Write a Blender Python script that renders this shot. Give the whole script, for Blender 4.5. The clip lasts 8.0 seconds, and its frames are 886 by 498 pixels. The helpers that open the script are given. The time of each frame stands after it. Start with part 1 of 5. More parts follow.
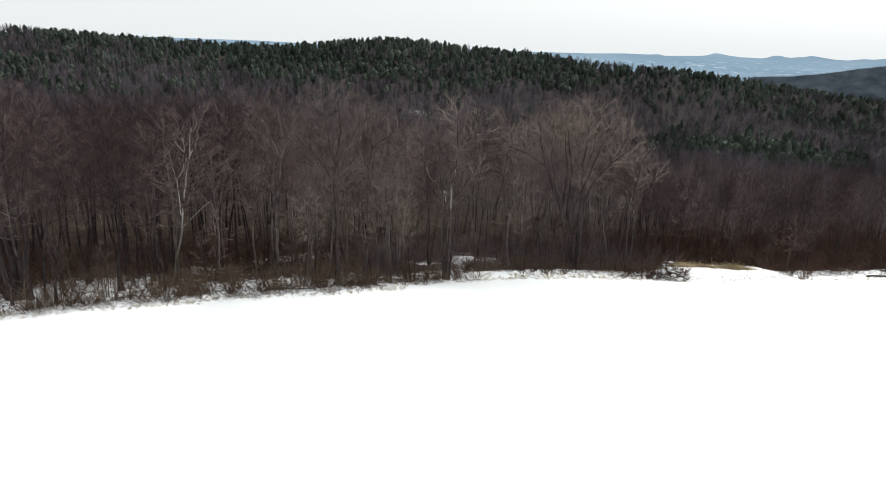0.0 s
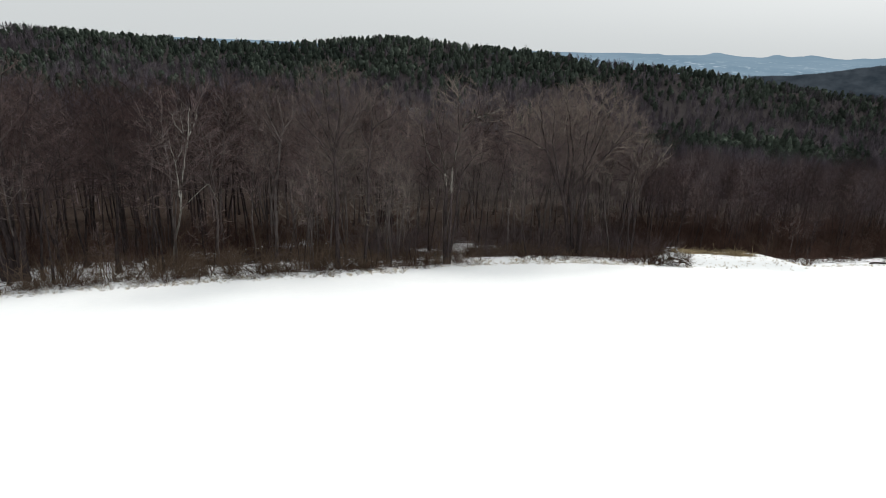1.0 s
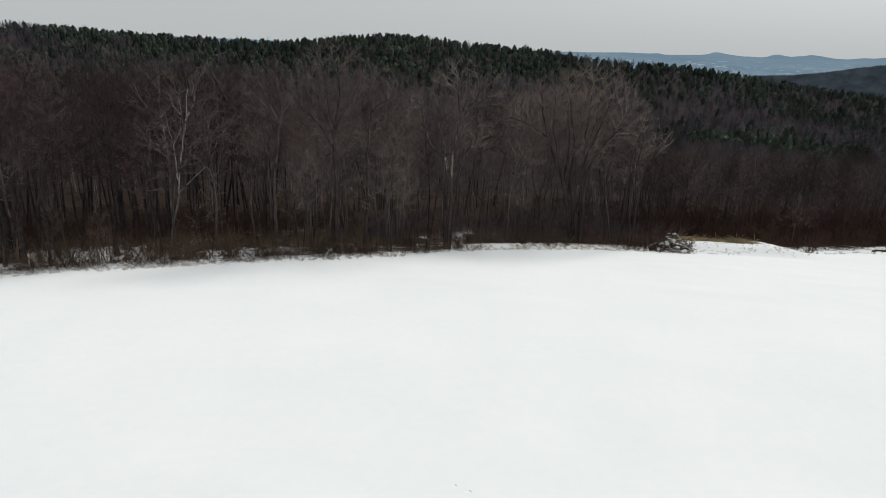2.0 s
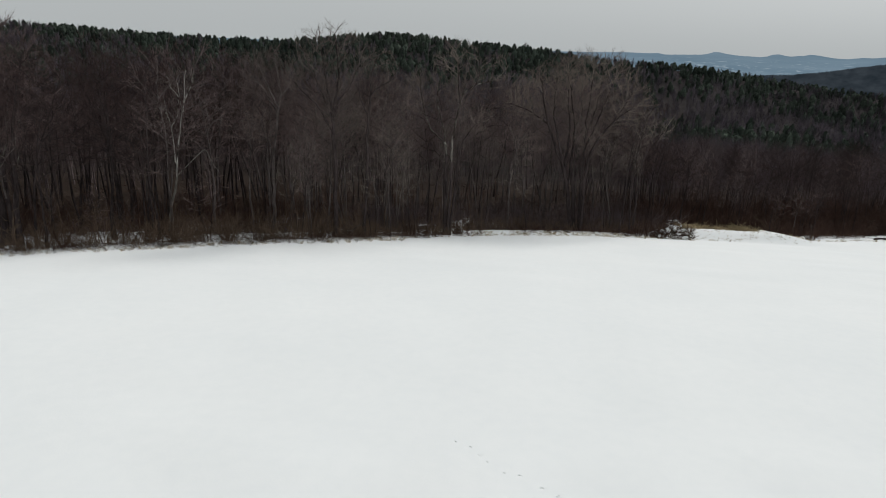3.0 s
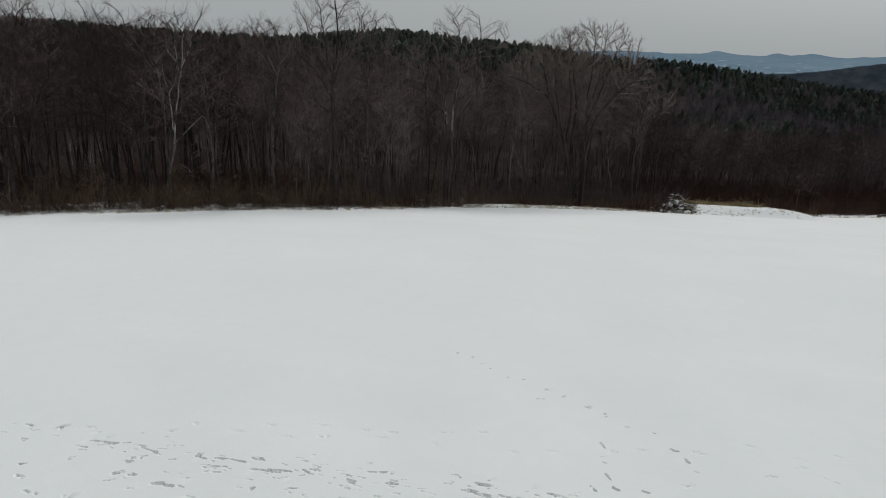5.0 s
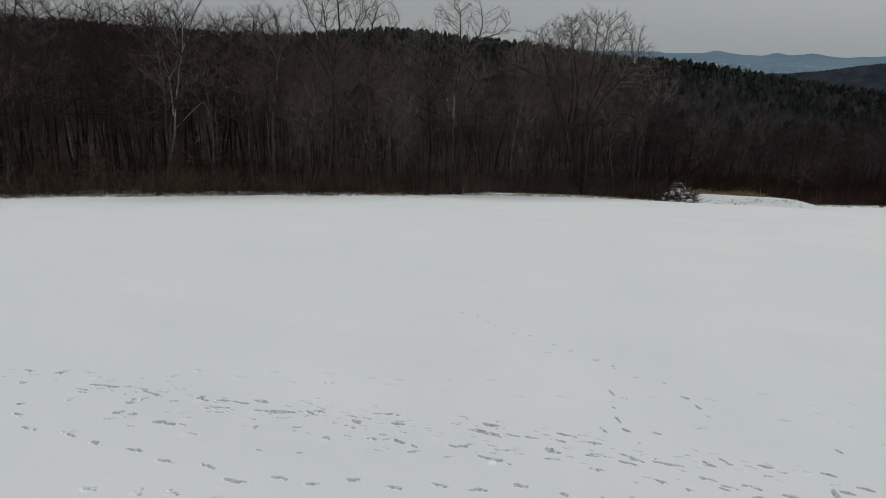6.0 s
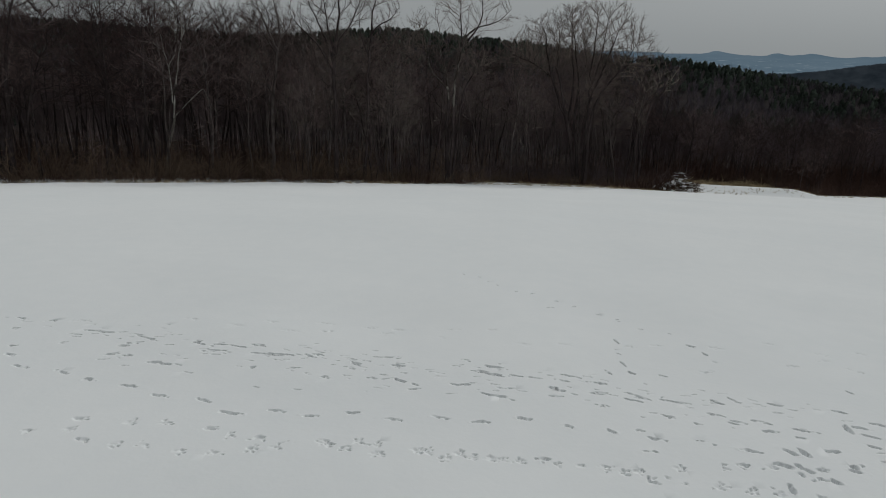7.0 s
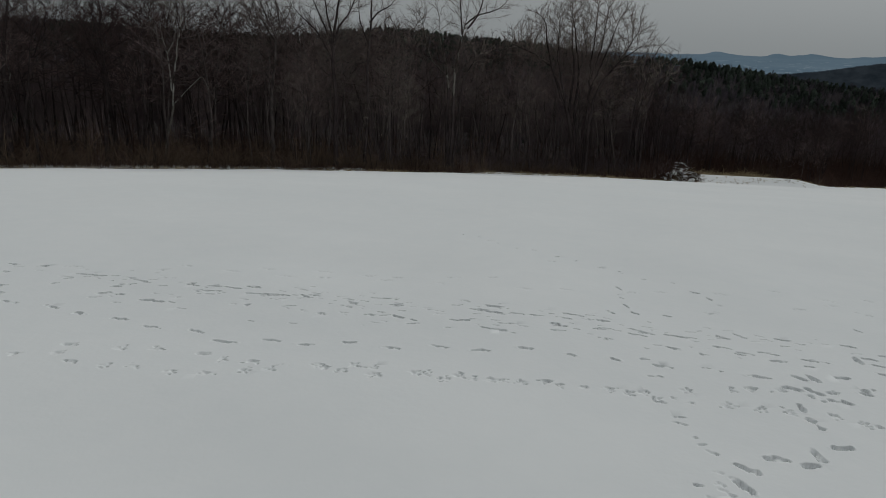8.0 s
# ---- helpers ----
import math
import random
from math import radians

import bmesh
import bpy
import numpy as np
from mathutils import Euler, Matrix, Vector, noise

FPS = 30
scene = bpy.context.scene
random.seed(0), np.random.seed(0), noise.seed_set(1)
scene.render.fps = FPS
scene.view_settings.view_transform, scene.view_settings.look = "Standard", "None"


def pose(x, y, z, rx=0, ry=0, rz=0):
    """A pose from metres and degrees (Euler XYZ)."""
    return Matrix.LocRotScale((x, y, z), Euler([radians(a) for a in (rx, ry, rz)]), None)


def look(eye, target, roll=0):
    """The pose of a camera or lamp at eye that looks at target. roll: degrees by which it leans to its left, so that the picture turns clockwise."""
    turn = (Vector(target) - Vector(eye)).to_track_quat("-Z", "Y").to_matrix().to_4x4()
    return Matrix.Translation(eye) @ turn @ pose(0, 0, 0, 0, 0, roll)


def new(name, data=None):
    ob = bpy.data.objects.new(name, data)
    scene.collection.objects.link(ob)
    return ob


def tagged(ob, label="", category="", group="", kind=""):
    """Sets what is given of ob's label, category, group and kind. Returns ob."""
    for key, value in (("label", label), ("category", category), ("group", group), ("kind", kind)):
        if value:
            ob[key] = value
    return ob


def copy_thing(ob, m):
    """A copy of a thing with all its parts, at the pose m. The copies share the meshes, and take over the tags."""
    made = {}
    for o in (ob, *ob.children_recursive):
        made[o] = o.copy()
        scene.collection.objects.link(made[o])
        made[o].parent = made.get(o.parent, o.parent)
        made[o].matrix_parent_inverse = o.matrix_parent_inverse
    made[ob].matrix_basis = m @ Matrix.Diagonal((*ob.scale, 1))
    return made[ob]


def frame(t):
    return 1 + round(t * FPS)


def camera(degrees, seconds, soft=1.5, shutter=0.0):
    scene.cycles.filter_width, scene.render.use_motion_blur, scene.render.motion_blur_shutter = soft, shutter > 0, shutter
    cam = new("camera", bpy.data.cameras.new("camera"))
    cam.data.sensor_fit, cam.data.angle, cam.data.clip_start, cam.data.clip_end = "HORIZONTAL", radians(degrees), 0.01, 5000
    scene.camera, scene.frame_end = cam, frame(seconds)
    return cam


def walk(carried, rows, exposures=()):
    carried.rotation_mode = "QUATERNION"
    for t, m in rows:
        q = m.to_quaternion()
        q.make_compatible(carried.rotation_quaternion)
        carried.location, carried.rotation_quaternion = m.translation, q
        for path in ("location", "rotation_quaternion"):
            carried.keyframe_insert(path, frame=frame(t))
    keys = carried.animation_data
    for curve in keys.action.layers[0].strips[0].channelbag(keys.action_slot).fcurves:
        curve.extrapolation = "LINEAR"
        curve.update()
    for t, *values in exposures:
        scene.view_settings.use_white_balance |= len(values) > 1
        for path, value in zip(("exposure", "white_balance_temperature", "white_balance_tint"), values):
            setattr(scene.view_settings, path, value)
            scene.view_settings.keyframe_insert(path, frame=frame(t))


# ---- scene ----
cam = camera(70.0, 8.0, 0.35)
# t, x, y, z, pitch, roll, yaw of a nearly straight descent
PATH = [
    (0.0, 0.000, 0.000, 17.100, -17.648, 1.657, 0.019),
    (0.5, -0.012, -0.009, 16.168, -17.661, 1.642, 0.025),
    (1.0, -0.019, -0.022, 15.251, -17.675, 1.649, 0.024),
    (1.5, -0.012, -0.044, 14.363, -17.687, 1.663, 0.024),
    (3.0, 0.063, -0.154, 11.813, -17.691, 1.685, 0.003),
    (3.5, 0.091, -0.220, 10.982, -17.715, 1.703, -0.007),
    (4.0, 0.114, -0.308, 10.183, -17.730, 1.742, -0.019),
    (4.5, 0.116, -0.405, 9.430, -17.758, 1.789, -0.031),
    (6.0, -0.020, -0.643, 7.351, -17.793, 1.791, -0.038),
    (6.5, -0.024, -0.714, 6.691, -17.783, 1.768, -0.036),
    (7.0, -0.007, -0.776, 6.044, -17.711, 1.713, -0.010),
    (7.5, 0.020, -0.837, 5.397, -17.654, 1.649, 0.015),
    (8.0, 0.059, -0.899, 4.737, -17.618, 1.617, 0.031),
]
# the picture darkens and cools on the way down
EXPOSURE = [(0.0, 0.39, 6450, 9.5), (1.0, -0.02, 6430, 9.5), (2.0, -0.4, 6400, 9), (3.5, -0.62, 6370, 8.5), (4.5, -0.78, 6340, 8), (6.0, -1.1, 6320, 8), (7.0, -1.3, 6300, 8), (8.0, -1.5, 6280, 7.5)]
walk(cam, [(t, pose(x, y, z, 0, 0, yaw) @ pose(0, 0, 0, 90 + pitch, 0, 0) @ pose(0, 0, 0, 0, 0, roll))
           for t, x, y, z, pitch, roll, yaw in PATH], EXPOSURE)

# ---- light: a pale overcast sky with a veiled sun ----
SUN_EL, SUN_AZ = radians(36), radians(38)
world = bpy.data.worlds.new("overcast_sky")
scene.world = world
world.use_nodes = True
wn, wl = world.node_tree.nodes, world.node_tree.links
wn.clear()
sky = wn.new("ShaderNodeTexSky")
sky.sky_type, sky.sun_disc = "NISHITA", False
sky.sun_elevation, sky.sun_rotation = SUN_EL, SUN_AZ
sky.air_density, sky.dust_density, sky.ozone_density = 1.0, 6.0, 1.0
grey = wn.new("ShaderNodeHueSaturation")
grey.inputs["Saturation"].default_value = 0.12
veil = wn.new("ShaderNodeMixRGB")
veil.inputs["Fac"].default_value = 0.85
veil.inputs["Color2"].default_value = (7.5, 7.78, 7.8, 1)
back = wn.new("ShaderNodeBackground")
back.inputs["Strength"].default_value = 0.1
wout = wn.new("ShaderNodeOutputWorld")
wl.new(sky.outputs[0], grey.inputs["Color"])
wl.new(grey.outputs[0], veil.inputs["Color1"])
wl.new(veil.outputs[0], back.inputs["Color"])
wl.new(back.outputs[0], wout.inputs["Surface"])

sun_data = bpy.data.lights.new("sun", "SUN")
sun_data.energy, sun_data.angle, sun_data.color = 2.65, radians(14), (1.0, 0.96, 0.9)
sun = new("sun", sun_data)
to_sun = Vector((math.sin(SUN_AZ) * math.cos(SUN_EL), math.cos(SUN_AZ) * math.cos(SUN_EL), math.sin(SUN_EL)))
sun.matrix_world = look(to_sun * 100, (0, 0, 0))


# ---- materials ----
def material(name, dark, light, rough=0.8, scale=2.0, bump=0.3, depth=0.02, coord="Object", stretch=(1, 1, 1), tint=0.0, tone=0.0):
    """Two-scale noise between two base colours, with a fine bump and a tint per object."""
    m = bpy.data.materials.new(name)
    m.use_nodes = True
    n, l = m.node_tree.nodes, m.node_tree.links
    bsdf = n["Principled BSDF"]
    bsdf.inputs["Roughness"].default_value = rough
    bsdf.inputs["Specular IOR Level"].default_value = 0.0
    tc, mp = n.new("ShaderNodeTexCoord"), n.new("ShaderNodeMapping")
    mp.inputs["Scale"].default_value = stretch
    l.new(tc.outputs[coord], mp.inputs["Vector"])
    big, fine = n.new("ShaderNodeTexNoise"), n.new("ShaderNodeTexNoise")
    big.inputs["Scale"].default_value, fine.inputs["Scale"].default_value = scale * 0.15, scale
    fine.inputs["Detail"].default_value = 6
    add = n.new("ShaderNodeMath")
    add.operation = "ADD"
    for tex in (big, fine):
        l.new(mp.outputs[0], tex.inputs["Vector"])
    l.new(big.outputs["Fac"], add.inputs[0])
    l.new(fine.outputs["Fac"], add.inputs[1])
    ramp = n.new("ShaderNodeMapRange")
    ramp.inputs["From Min"].default_value, ramp.inputs["From Max"].default_value = 0.7, 1.3
    l.new(add.outputs[0], ramp.inputs["Value"])
    mix = n.new("ShaderNodeMixRGB")
    mix.inputs["Color1"].default_value, mix.inputs["Color2"].default_value = (*dark, 1), (*light, 1)
    l.new(ramp.outputs[0], mix.inputs["Fac"])
    colour = mix.outputs[0]
    if tint:
        info, hsv, span = n.new("ShaderNodeObjectInfo"), n.new("ShaderNodeHueSaturation"), n.new("ShaderNodeMapRange")
        geo, both = n.new("ShaderNodeNewGeometry"), n.new("ShaderNodeMath")
        both.operation = "ADD"
        l.new(info.outputs["Random"], both.inputs[0])
        l.new(geo.outputs["Random Per Island"], both.inputs[1])
        span.inputs["From Max"].default_value = 2.0
        span.inputs["To Min"].default_value, span.inputs["To Max"].default_value = 1 - tint, 1 + tint
        l.new(both.outputs[0], span.inputs["Value"])
        l.new(span.outputs[0], hsv.inputs["Value"])
        l.new(colour, hsv.inputs["Color"])
        colour = hsv.outputs[0]
    if tone:
        # plants of one stand differ from each other
        own, hsv, span = n.new("ShaderNodeAttribute"), n.new("ShaderNodeHueSaturation"), n.new("ShaderNodeMapRange")
        own.attribute_name = "tone"
        span.inputs["To Min"].default_value, span.inputs["To Max"].default_value = 1 - tone, 1 + tone
        l.new(own.outputs["Fac"], span.inputs["Value"])
        l.new(span.outputs[0], hsv.inputs["Value"])
        l.new(colour, hsv.inputs["Color"])
        colour = hsv.outputs[0]
    l.new(colour, bsdf.inputs["Base Color"])
    if bump:
        bn = n.new("ShaderNodeBump")
        bn.inputs["Strength"].default_value, bn.inputs["Distance"].default_value = bump, depth
        l.new(fine.outputs["Fac"], bn.inputs["Height"])
        l.new(bn.outputs[0], bsdf.inputs["Normal"])
    return m


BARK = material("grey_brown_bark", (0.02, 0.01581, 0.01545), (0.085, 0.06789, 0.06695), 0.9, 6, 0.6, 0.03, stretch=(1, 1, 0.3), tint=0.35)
PALE = material("pale_bark", (0.072, 0.06624, 0.0576), (0.2592, 0.2412, 0.216), 0.8, 3, 0.4, 0.02, stretch=(1, 1, 0.5))
GREY_BARK = material("light_grey_bark", (0.05808, 0.0506, 0.046), (0.2788, 0.253, 0.2242), 0.85, 2.5, 0.5, 0.02, stretch=(1, 1, 0.4), tint=0.3)
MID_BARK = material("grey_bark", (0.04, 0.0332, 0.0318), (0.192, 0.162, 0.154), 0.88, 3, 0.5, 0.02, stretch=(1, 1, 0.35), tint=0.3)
# paler copy of the bark, with the light on boughs in its colour
LIT_BARK = material("lit_grey_branches", (0.07117, 0.06013, 0.05249), (0.3361, 0.2907, 0.2519), 0.88, 1.2, 0.3, 0.02, tint=0.3)
BIRCH_BARK = material("white_birch_bark", (0.19, 0.176, 0.158), (0.46, 0.437, 0.402), 0.7, 3, 0.3, 0.02, stretch=(1, 1, 2.5))


def flake(m, dark, scale, low, high):
    """Darker patches where the outer bark still holds."""
    n, l = m.node_tree.nodes, m.node_tree.links
    bsdf = n["Principled BSDF"]
    plain = bsdf.inputs["Base Color"].links[0].from_socket
    tc, mp, tex, cut, mix = n.new("ShaderNodeTexCoord"), n.new("ShaderNodeMapping"), n.new("ShaderNodeTexNoise"), n.new("ShaderNodeMapRange"), n.new("ShaderNodeMixRGB")
    mp.inputs["Scale"].default_value = (1, 1, 0.45)
    tex.inputs["Scale"].default_value, tex.inputs["Detail"].default_value = scale, 4
    cut.inputs["From Min"].default_value, cut.inputs["From Max"].default_value = low, high
    mix.inputs["Color2"].default_value = (*dark, 1)
    l.new(tc.outputs["Object"], mp.inputs[0])
    l.new(mp.outputs[0], tex.inputs["Vector"])
    l.new(tex.outputs["Fac"], cut.inputs["Value"])
    l.new(cut.outputs[0], mix.inputs["Fac"])
    l.new(plain, mix.inputs["Color1"])
    l.new(mix.outputs[0], bsdf.inputs["Base Color"])


flake(PALE, (0.045, 0.036, 0.032), 2.4, 0.43, 0.52)
flake(BIRCH_BARK, (0.05, 0.042, 0.038), 2.2, 0.54, 0.6)
TWIG = material("brown_twigs", (0.1294, 0.09298, 0.08879), (0.3594, 0.2706, 0.2574), 0.9, 0.6, 0, tint=0.4)
CROWN_TWIG = material("dark_grey_twigs", (0.092, 0.0725, 0.065), (0.307, 0.247, 0.22), 0.9, 0.6, 0, tint=0.4)
TWIG_RED = material("red_brown_twigs", (0.05541, 0.03686, 0.03546), (0.1411, 0.099, 0.09496), 0.9, 0.6, 0, tint=0.4)
# lighter twig colour for edge trees, with the light on them included
TWIG_PALE = material("lit_grey_twigs", (0.1151, 0.09695, 0.08369), (0.351, 0.3041, 0.2626), 0.9, 0.6, 0, tint=0.35)
BRUSH = material("red_brown_brush", (0.03918, 0.02326, 0.01882), (0.1088, 0.0672, 0.05438), 0.9, 1.5, 0, tint=0.4)
BRUSH_TAN = material("tan_brush", (0.05585, 0.04007, 0.03036), (0.1676, 0.1212, 0.09009), 0.9, 1.5, 0, tint=0.45)
STRAW = material("dead_grass_straw", (0.1755, 0.135, 0.081), (0.486, 0.3915, 0.243), 0.9, 3, 0, tint=0.3)
MID_TWIG = material("dim_bare_crowns", (0.07887, 0.06113, 0.06217), (0.206, 0.1647, 0.1659), 0.9, 0.05, 0, tint=0.25, tone=0.45)
# the blue-grey lift of distance haze is mixed into these crown colours
FAR_TWIG = material("hazed_bare_crowns", (0.0687, 0.05845, 0.06933), (0.1747, 0.152, 0.174), 0.9, 0.03, 0, tint=0.25, tone=0.45)
GREY_TWIG = material("grey_bare_crowns", (0.09735, 0.07814, 0.08206), (0.2677, 0.2173, 0.227), 0.9, 0.05, 0, tint=0.25, tone=0.4)
NEEDLE = material("pine_needles", (0.0255, 0.0337, 0.029), (0.071, 0.0865, 0.069), 0.9, 0.04, 0, tint=0.45, tone=0.4)


def ground_material():
    """Wind-packed snow, giving way to leaf litter and low growth where the attribute woods is high, greyed far off by
    painted haze.
    """
    m = bpy.data.materials.new("snow_and_leaf_litter")
    m.use_nodes = True
    n, l = m.node_tree.nodes, m.node_tree.links
    bsdf = n["Principled BSDF"]
    tc = n.new("ShaderNodeTexCoord")

    def tex(scale, detail=4):
        t = n.new("ShaderNodeTexNoise")
        t.inputs["Scale"].default_value, t.inputs["Detail"].default_value = scale, detail
        l.new(tc.outputs["Object"], t.inputs["Vector"])
        return t.outputs["Fac"]

    def math_node(op, a, b):
        k = n.new("ShaderNodeMath")
        k.operation = op
        for i, v in enumerate((a, b)):
            if isinstance(v, float):
                k.inputs[i].default_value = v
            else:
                l.new(v, k.inputs[i])
        return k.outputs[0]

    snow = n.new("ShaderNodeMixRGB")
    snow.inputs["Color1"].default_value, snow.inputs["Color2"].default_value = (0.8, 0.825, 0.84, 1), (0.92, 0.925, 0.925, 1)
    l.new(math_node("ADD", math_node("MULTIPLY", tex(0.12), 0.6), math_node("MULTIPLY", tex(1.7), 0.4)), snow.inputs["Fac"])
    litter = n.new("ShaderNodeMixRGB")
    litter.inputs["Color1"].default_value, litter.inputs["Color2"].default_value = (0.022, 0.0168, 0.0145, 1), (0.082, 0.062, 0.052, 1)
    l.new(tex(3.0, 8), litter.inputs["Fac"])
    # litter greyed with distance: haze painted into the floor colour
    hazed_litter = n.new("ShaderNodeMixRGB")
    hazed_litter.inputs["Color1"].default_value, hazed_litter.inputs["Color2"].default_value = (0.022, 0.02, 0.0205, 1), (0.075, 0.066, 0.066, 1)
    l.new(tex(0.08, 8), hazed_litter.inputs["Fac"])
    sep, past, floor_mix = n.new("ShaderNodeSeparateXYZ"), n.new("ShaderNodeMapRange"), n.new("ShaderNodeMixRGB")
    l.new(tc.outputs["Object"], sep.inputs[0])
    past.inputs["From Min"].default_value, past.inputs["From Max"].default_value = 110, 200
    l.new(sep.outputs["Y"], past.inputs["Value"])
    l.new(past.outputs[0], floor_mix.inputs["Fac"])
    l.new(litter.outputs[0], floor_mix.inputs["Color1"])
    l.new(hazed_litter.outputs[0], floor_mix.inputs["Color2"])
    attr = n.new("ShaderNodeAttribute")
    attr.attribute_name = "woods"
    spread = math_node("ADD", math_node("MULTIPLY", tex(0.9, 6), 0.6), math_node("MULTIPLY", tex(4.0, 6), 0.4))
    edge = n.new("ShaderNodeMapRange")
    edge.inputs["From Min"].default_value, edge.inputs["From Max"].default_value = 0.9, 1.0
    l.new(math_node("ADD", attr.outputs["Fac"], spread), edge.inputs["Value"])
    mix = n.new("ShaderNodeMixRGB")
    l.new(edge.outputs[0], mix.inputs["Fac"])
    l.new(snow.outputs[0], mix.inputs["Color1"])
    l.new(floor_mix.outputs[0], mix.inputs["Color2"])
    l.new(mix.outputs[0], bsdf.inputs["Base Color"])
    bsdf.inputs["Roughness"].default_value = 0.65
    bsdf.inputs["Specular IOR Level"].default_value = 0.0
    bn = n.new("ShaderNodeBump")
    bn.inputs["Strength"].default_value, bn.inputs["Distance"].default_value = 0.2, 0.012
    l.new(math_node("ADD", tex(9.0, 3), math_node("MULTIPLY", tex(0.9), 4.0)), bn.inputs["Height"])
    l.new(bn.outputs[0], bsdf.inputs["Normal"])
    return m


FROST = material("snow_coated_stalks", (0.4, 0.4, 0.4), (0.85, 0.86, 0.87), 0.7, 6, 0)
SNOW = ground_material()


# ---- the lie of the land ----
def smooth(a, b, v):
    t = np.clip((v - a) / (b - a), 0, 1)
    return t * t * (3 - 2 * t)


FIELD_Y = [-3000, -300, -60, 0, 8, 12, 16.7, 30, 50, 62, 70, 80, 100]
FIELD_Z = [6, 8, 3.2, 0.5, 0.02, -0.25, -0.65, -2.0, -5.08, -7.22, -8.7, -10.4, -13.7]
VALLEY_Y = [80, 130, 200, 300, 440, 600, 720, 840, 1000, 1500, 2500]
VALLEY = {
    -600: [-9, -13, -19, -24, -26, -16, -2, 19.5, 16.5, -60, -260],
    -250: [-9, -14, -21, -29, -30, -20, -8, 8, 3.5, -70, -260],
    -60: [-10, -15, -22, -31, -37, -22, -4, 20, 13.5, -70, -260],
    60: [-10.5, -17, -26, -36, -42, -32, -13, 10, 5.5, -80, -260],
    250: [-14, -29, -42, -50, -57, -54, -33, -6.5, -8.5, -100, -260],
    600: [-20, -45, -62, -75, -84, -84, -71, -40.5, -40.5, -130, -270],
}
EDGE_X = [-120, -60, -37.5, -30, -21, -11, 0, 8, 15, 29, 37, 45, 53, 61, 120]
EDGE_Y = [23.5, 38.5, 47.9, 51.8, 56.1, 60.4, 65.9, 69.6, 72.2, 73.6, 75.0, 77.3, 80.0, 82, 94]


def land(x, y):
    """Height of the ground: a field that rolls over and falls to a wood, a valley and a ridge behind it."""
    x, y = np.asarray(x, float), np.asarray(y, float)
    # knots blended over a few metres so that the slope has no creases
    soft = sum(np.interp(y + d, FIELD_Y, FIELD_Z) for d in (-4.0, -2.0, 0.0, 2.0, 4.0)) / 5
    field = soft - 0.02 * x * (1 - smooth(15, 55, y)) - 0.0004 * np.minimum(x * x, 2500)
    xs = sorted(VALLEY)
    cols = [sum(np.interp(y + d, VALLEY_Y, VALLEY[k]) for d in (-40, -20, 0, 20, 40)) / 5 for k in xs]
    far = cols[0]
    for i in range(len(xs) - 1):
        far = far + (cols[i + 1] - cols[i]) * smooth(xs[i], xs[i + 1], x)
    w = smooth(72, 105, y)
    # a snowed-over spoil bank and a low ledge along the edge of the wood
    spoil = (1.08 + 0.004 * np.clip(x - 31, 0, 13)) * smooth(29.0, 31.5, x) * (1 - smooth(43.3, 48.4, x)) * smooth(74.2, 77.6, y) * (1 - smooth(83, 90, y))
    ledge = 0.18 * smooth(1.5, 5, x) * (1 - smooth(13, 30, x)) * smooth(0.6, 2.6, y - edge_of_wood(x)) * (1 - smooth(4, 8, y - edge_of_wood(x)))
    shelf = 0.4 * smooth(44, 48.5, x) * (1 - smooth(60, 75, x)) * smooth(69, 77, y) * (1 - smooth(83, 90, y))
    return field * (1 - w) + far * w + spoil + ledge + shelf


def edge_of_wood(x):
    return np.interp(x, EDGE_X, EDGE_Y)


def ground_z(x, y):
    return float(land(x, y))


def lines(knots):
    """Grid lines: (from, to, step) stretches joined."""
    out = []
    for a, b, n in knots:
        out.append(np.linspace(a, b, n, endpoint=False))
    return np.concatenate(out + [[knots[-1][1]]])


# gaps in the wood where the snow shows: x, y, width
PATCHES = [(-19.0, 85.0, 4.5), (-29.5, 73.0, 3.5), (-24.0, 80.0, 3.0), (-38.5, 62.0, 4.5), (-34.0, 65.0, 3.5), (8.5, 82.0, 2.5), (-3.0, 81.0, 2.5)]
CLEARINGS = [(-136, 500), (-24, 508)]
PATCH = (-11.0, 11.0, 4.4, 19.0)


def along(points, step):
    """Places and headings at even steps along a polyline."""
    pts = np.array(points, float)
    seg = np.linalg.norm(np.diff(pts, axis=0), axis=1)
    cum = np.concatenate([[0], np.cumsum(seg)])
    for d in np.arange(0, cum[-1], step):
        i = min(np.searchsorted(cum, d, "right") - 1, len(seg) - 1)
        u = (pts[i + 1] - pts[i]) / seg[i]
        yield pts[i] + u * (d - cum[i]), math.atan2(u[1], u[0])


# prints in the snow: x, y, heading, and the length of dragged ones
BOOT_LINE = [
    (-7.98, 9.93, -0.07), (-7.15, 9.83, -0.31), (-6.46, 9.57, -0.22), (-5.7, 9.43, 0.01), (-4.99, 9.15, -0.2), (-4.2, 9.06, -0.38),
    (-3.66, 8.67, -0.06), (-3.45, 8.62, -0.12), (-2.84, 8.78, -0.05), (-2.19, 8.65, 0.04), (-1.48, 8.81, -0.2), (-0.8, 8.62, -0.18),
    (-0, 8.73, -0.15), (0.7, 8.61, 0.11), (1.5, 8.78, -0.19), (2.19, 8.62, -0.16), (3.66, 8.39, -0.19), (4.44, 8.36, -0.26),
    (5.13, 8.15, -0.14), (2.92, 8.55, -0.41), (5.8, 8.81, -0.16), (6.55, 8.26, -0.11),
]
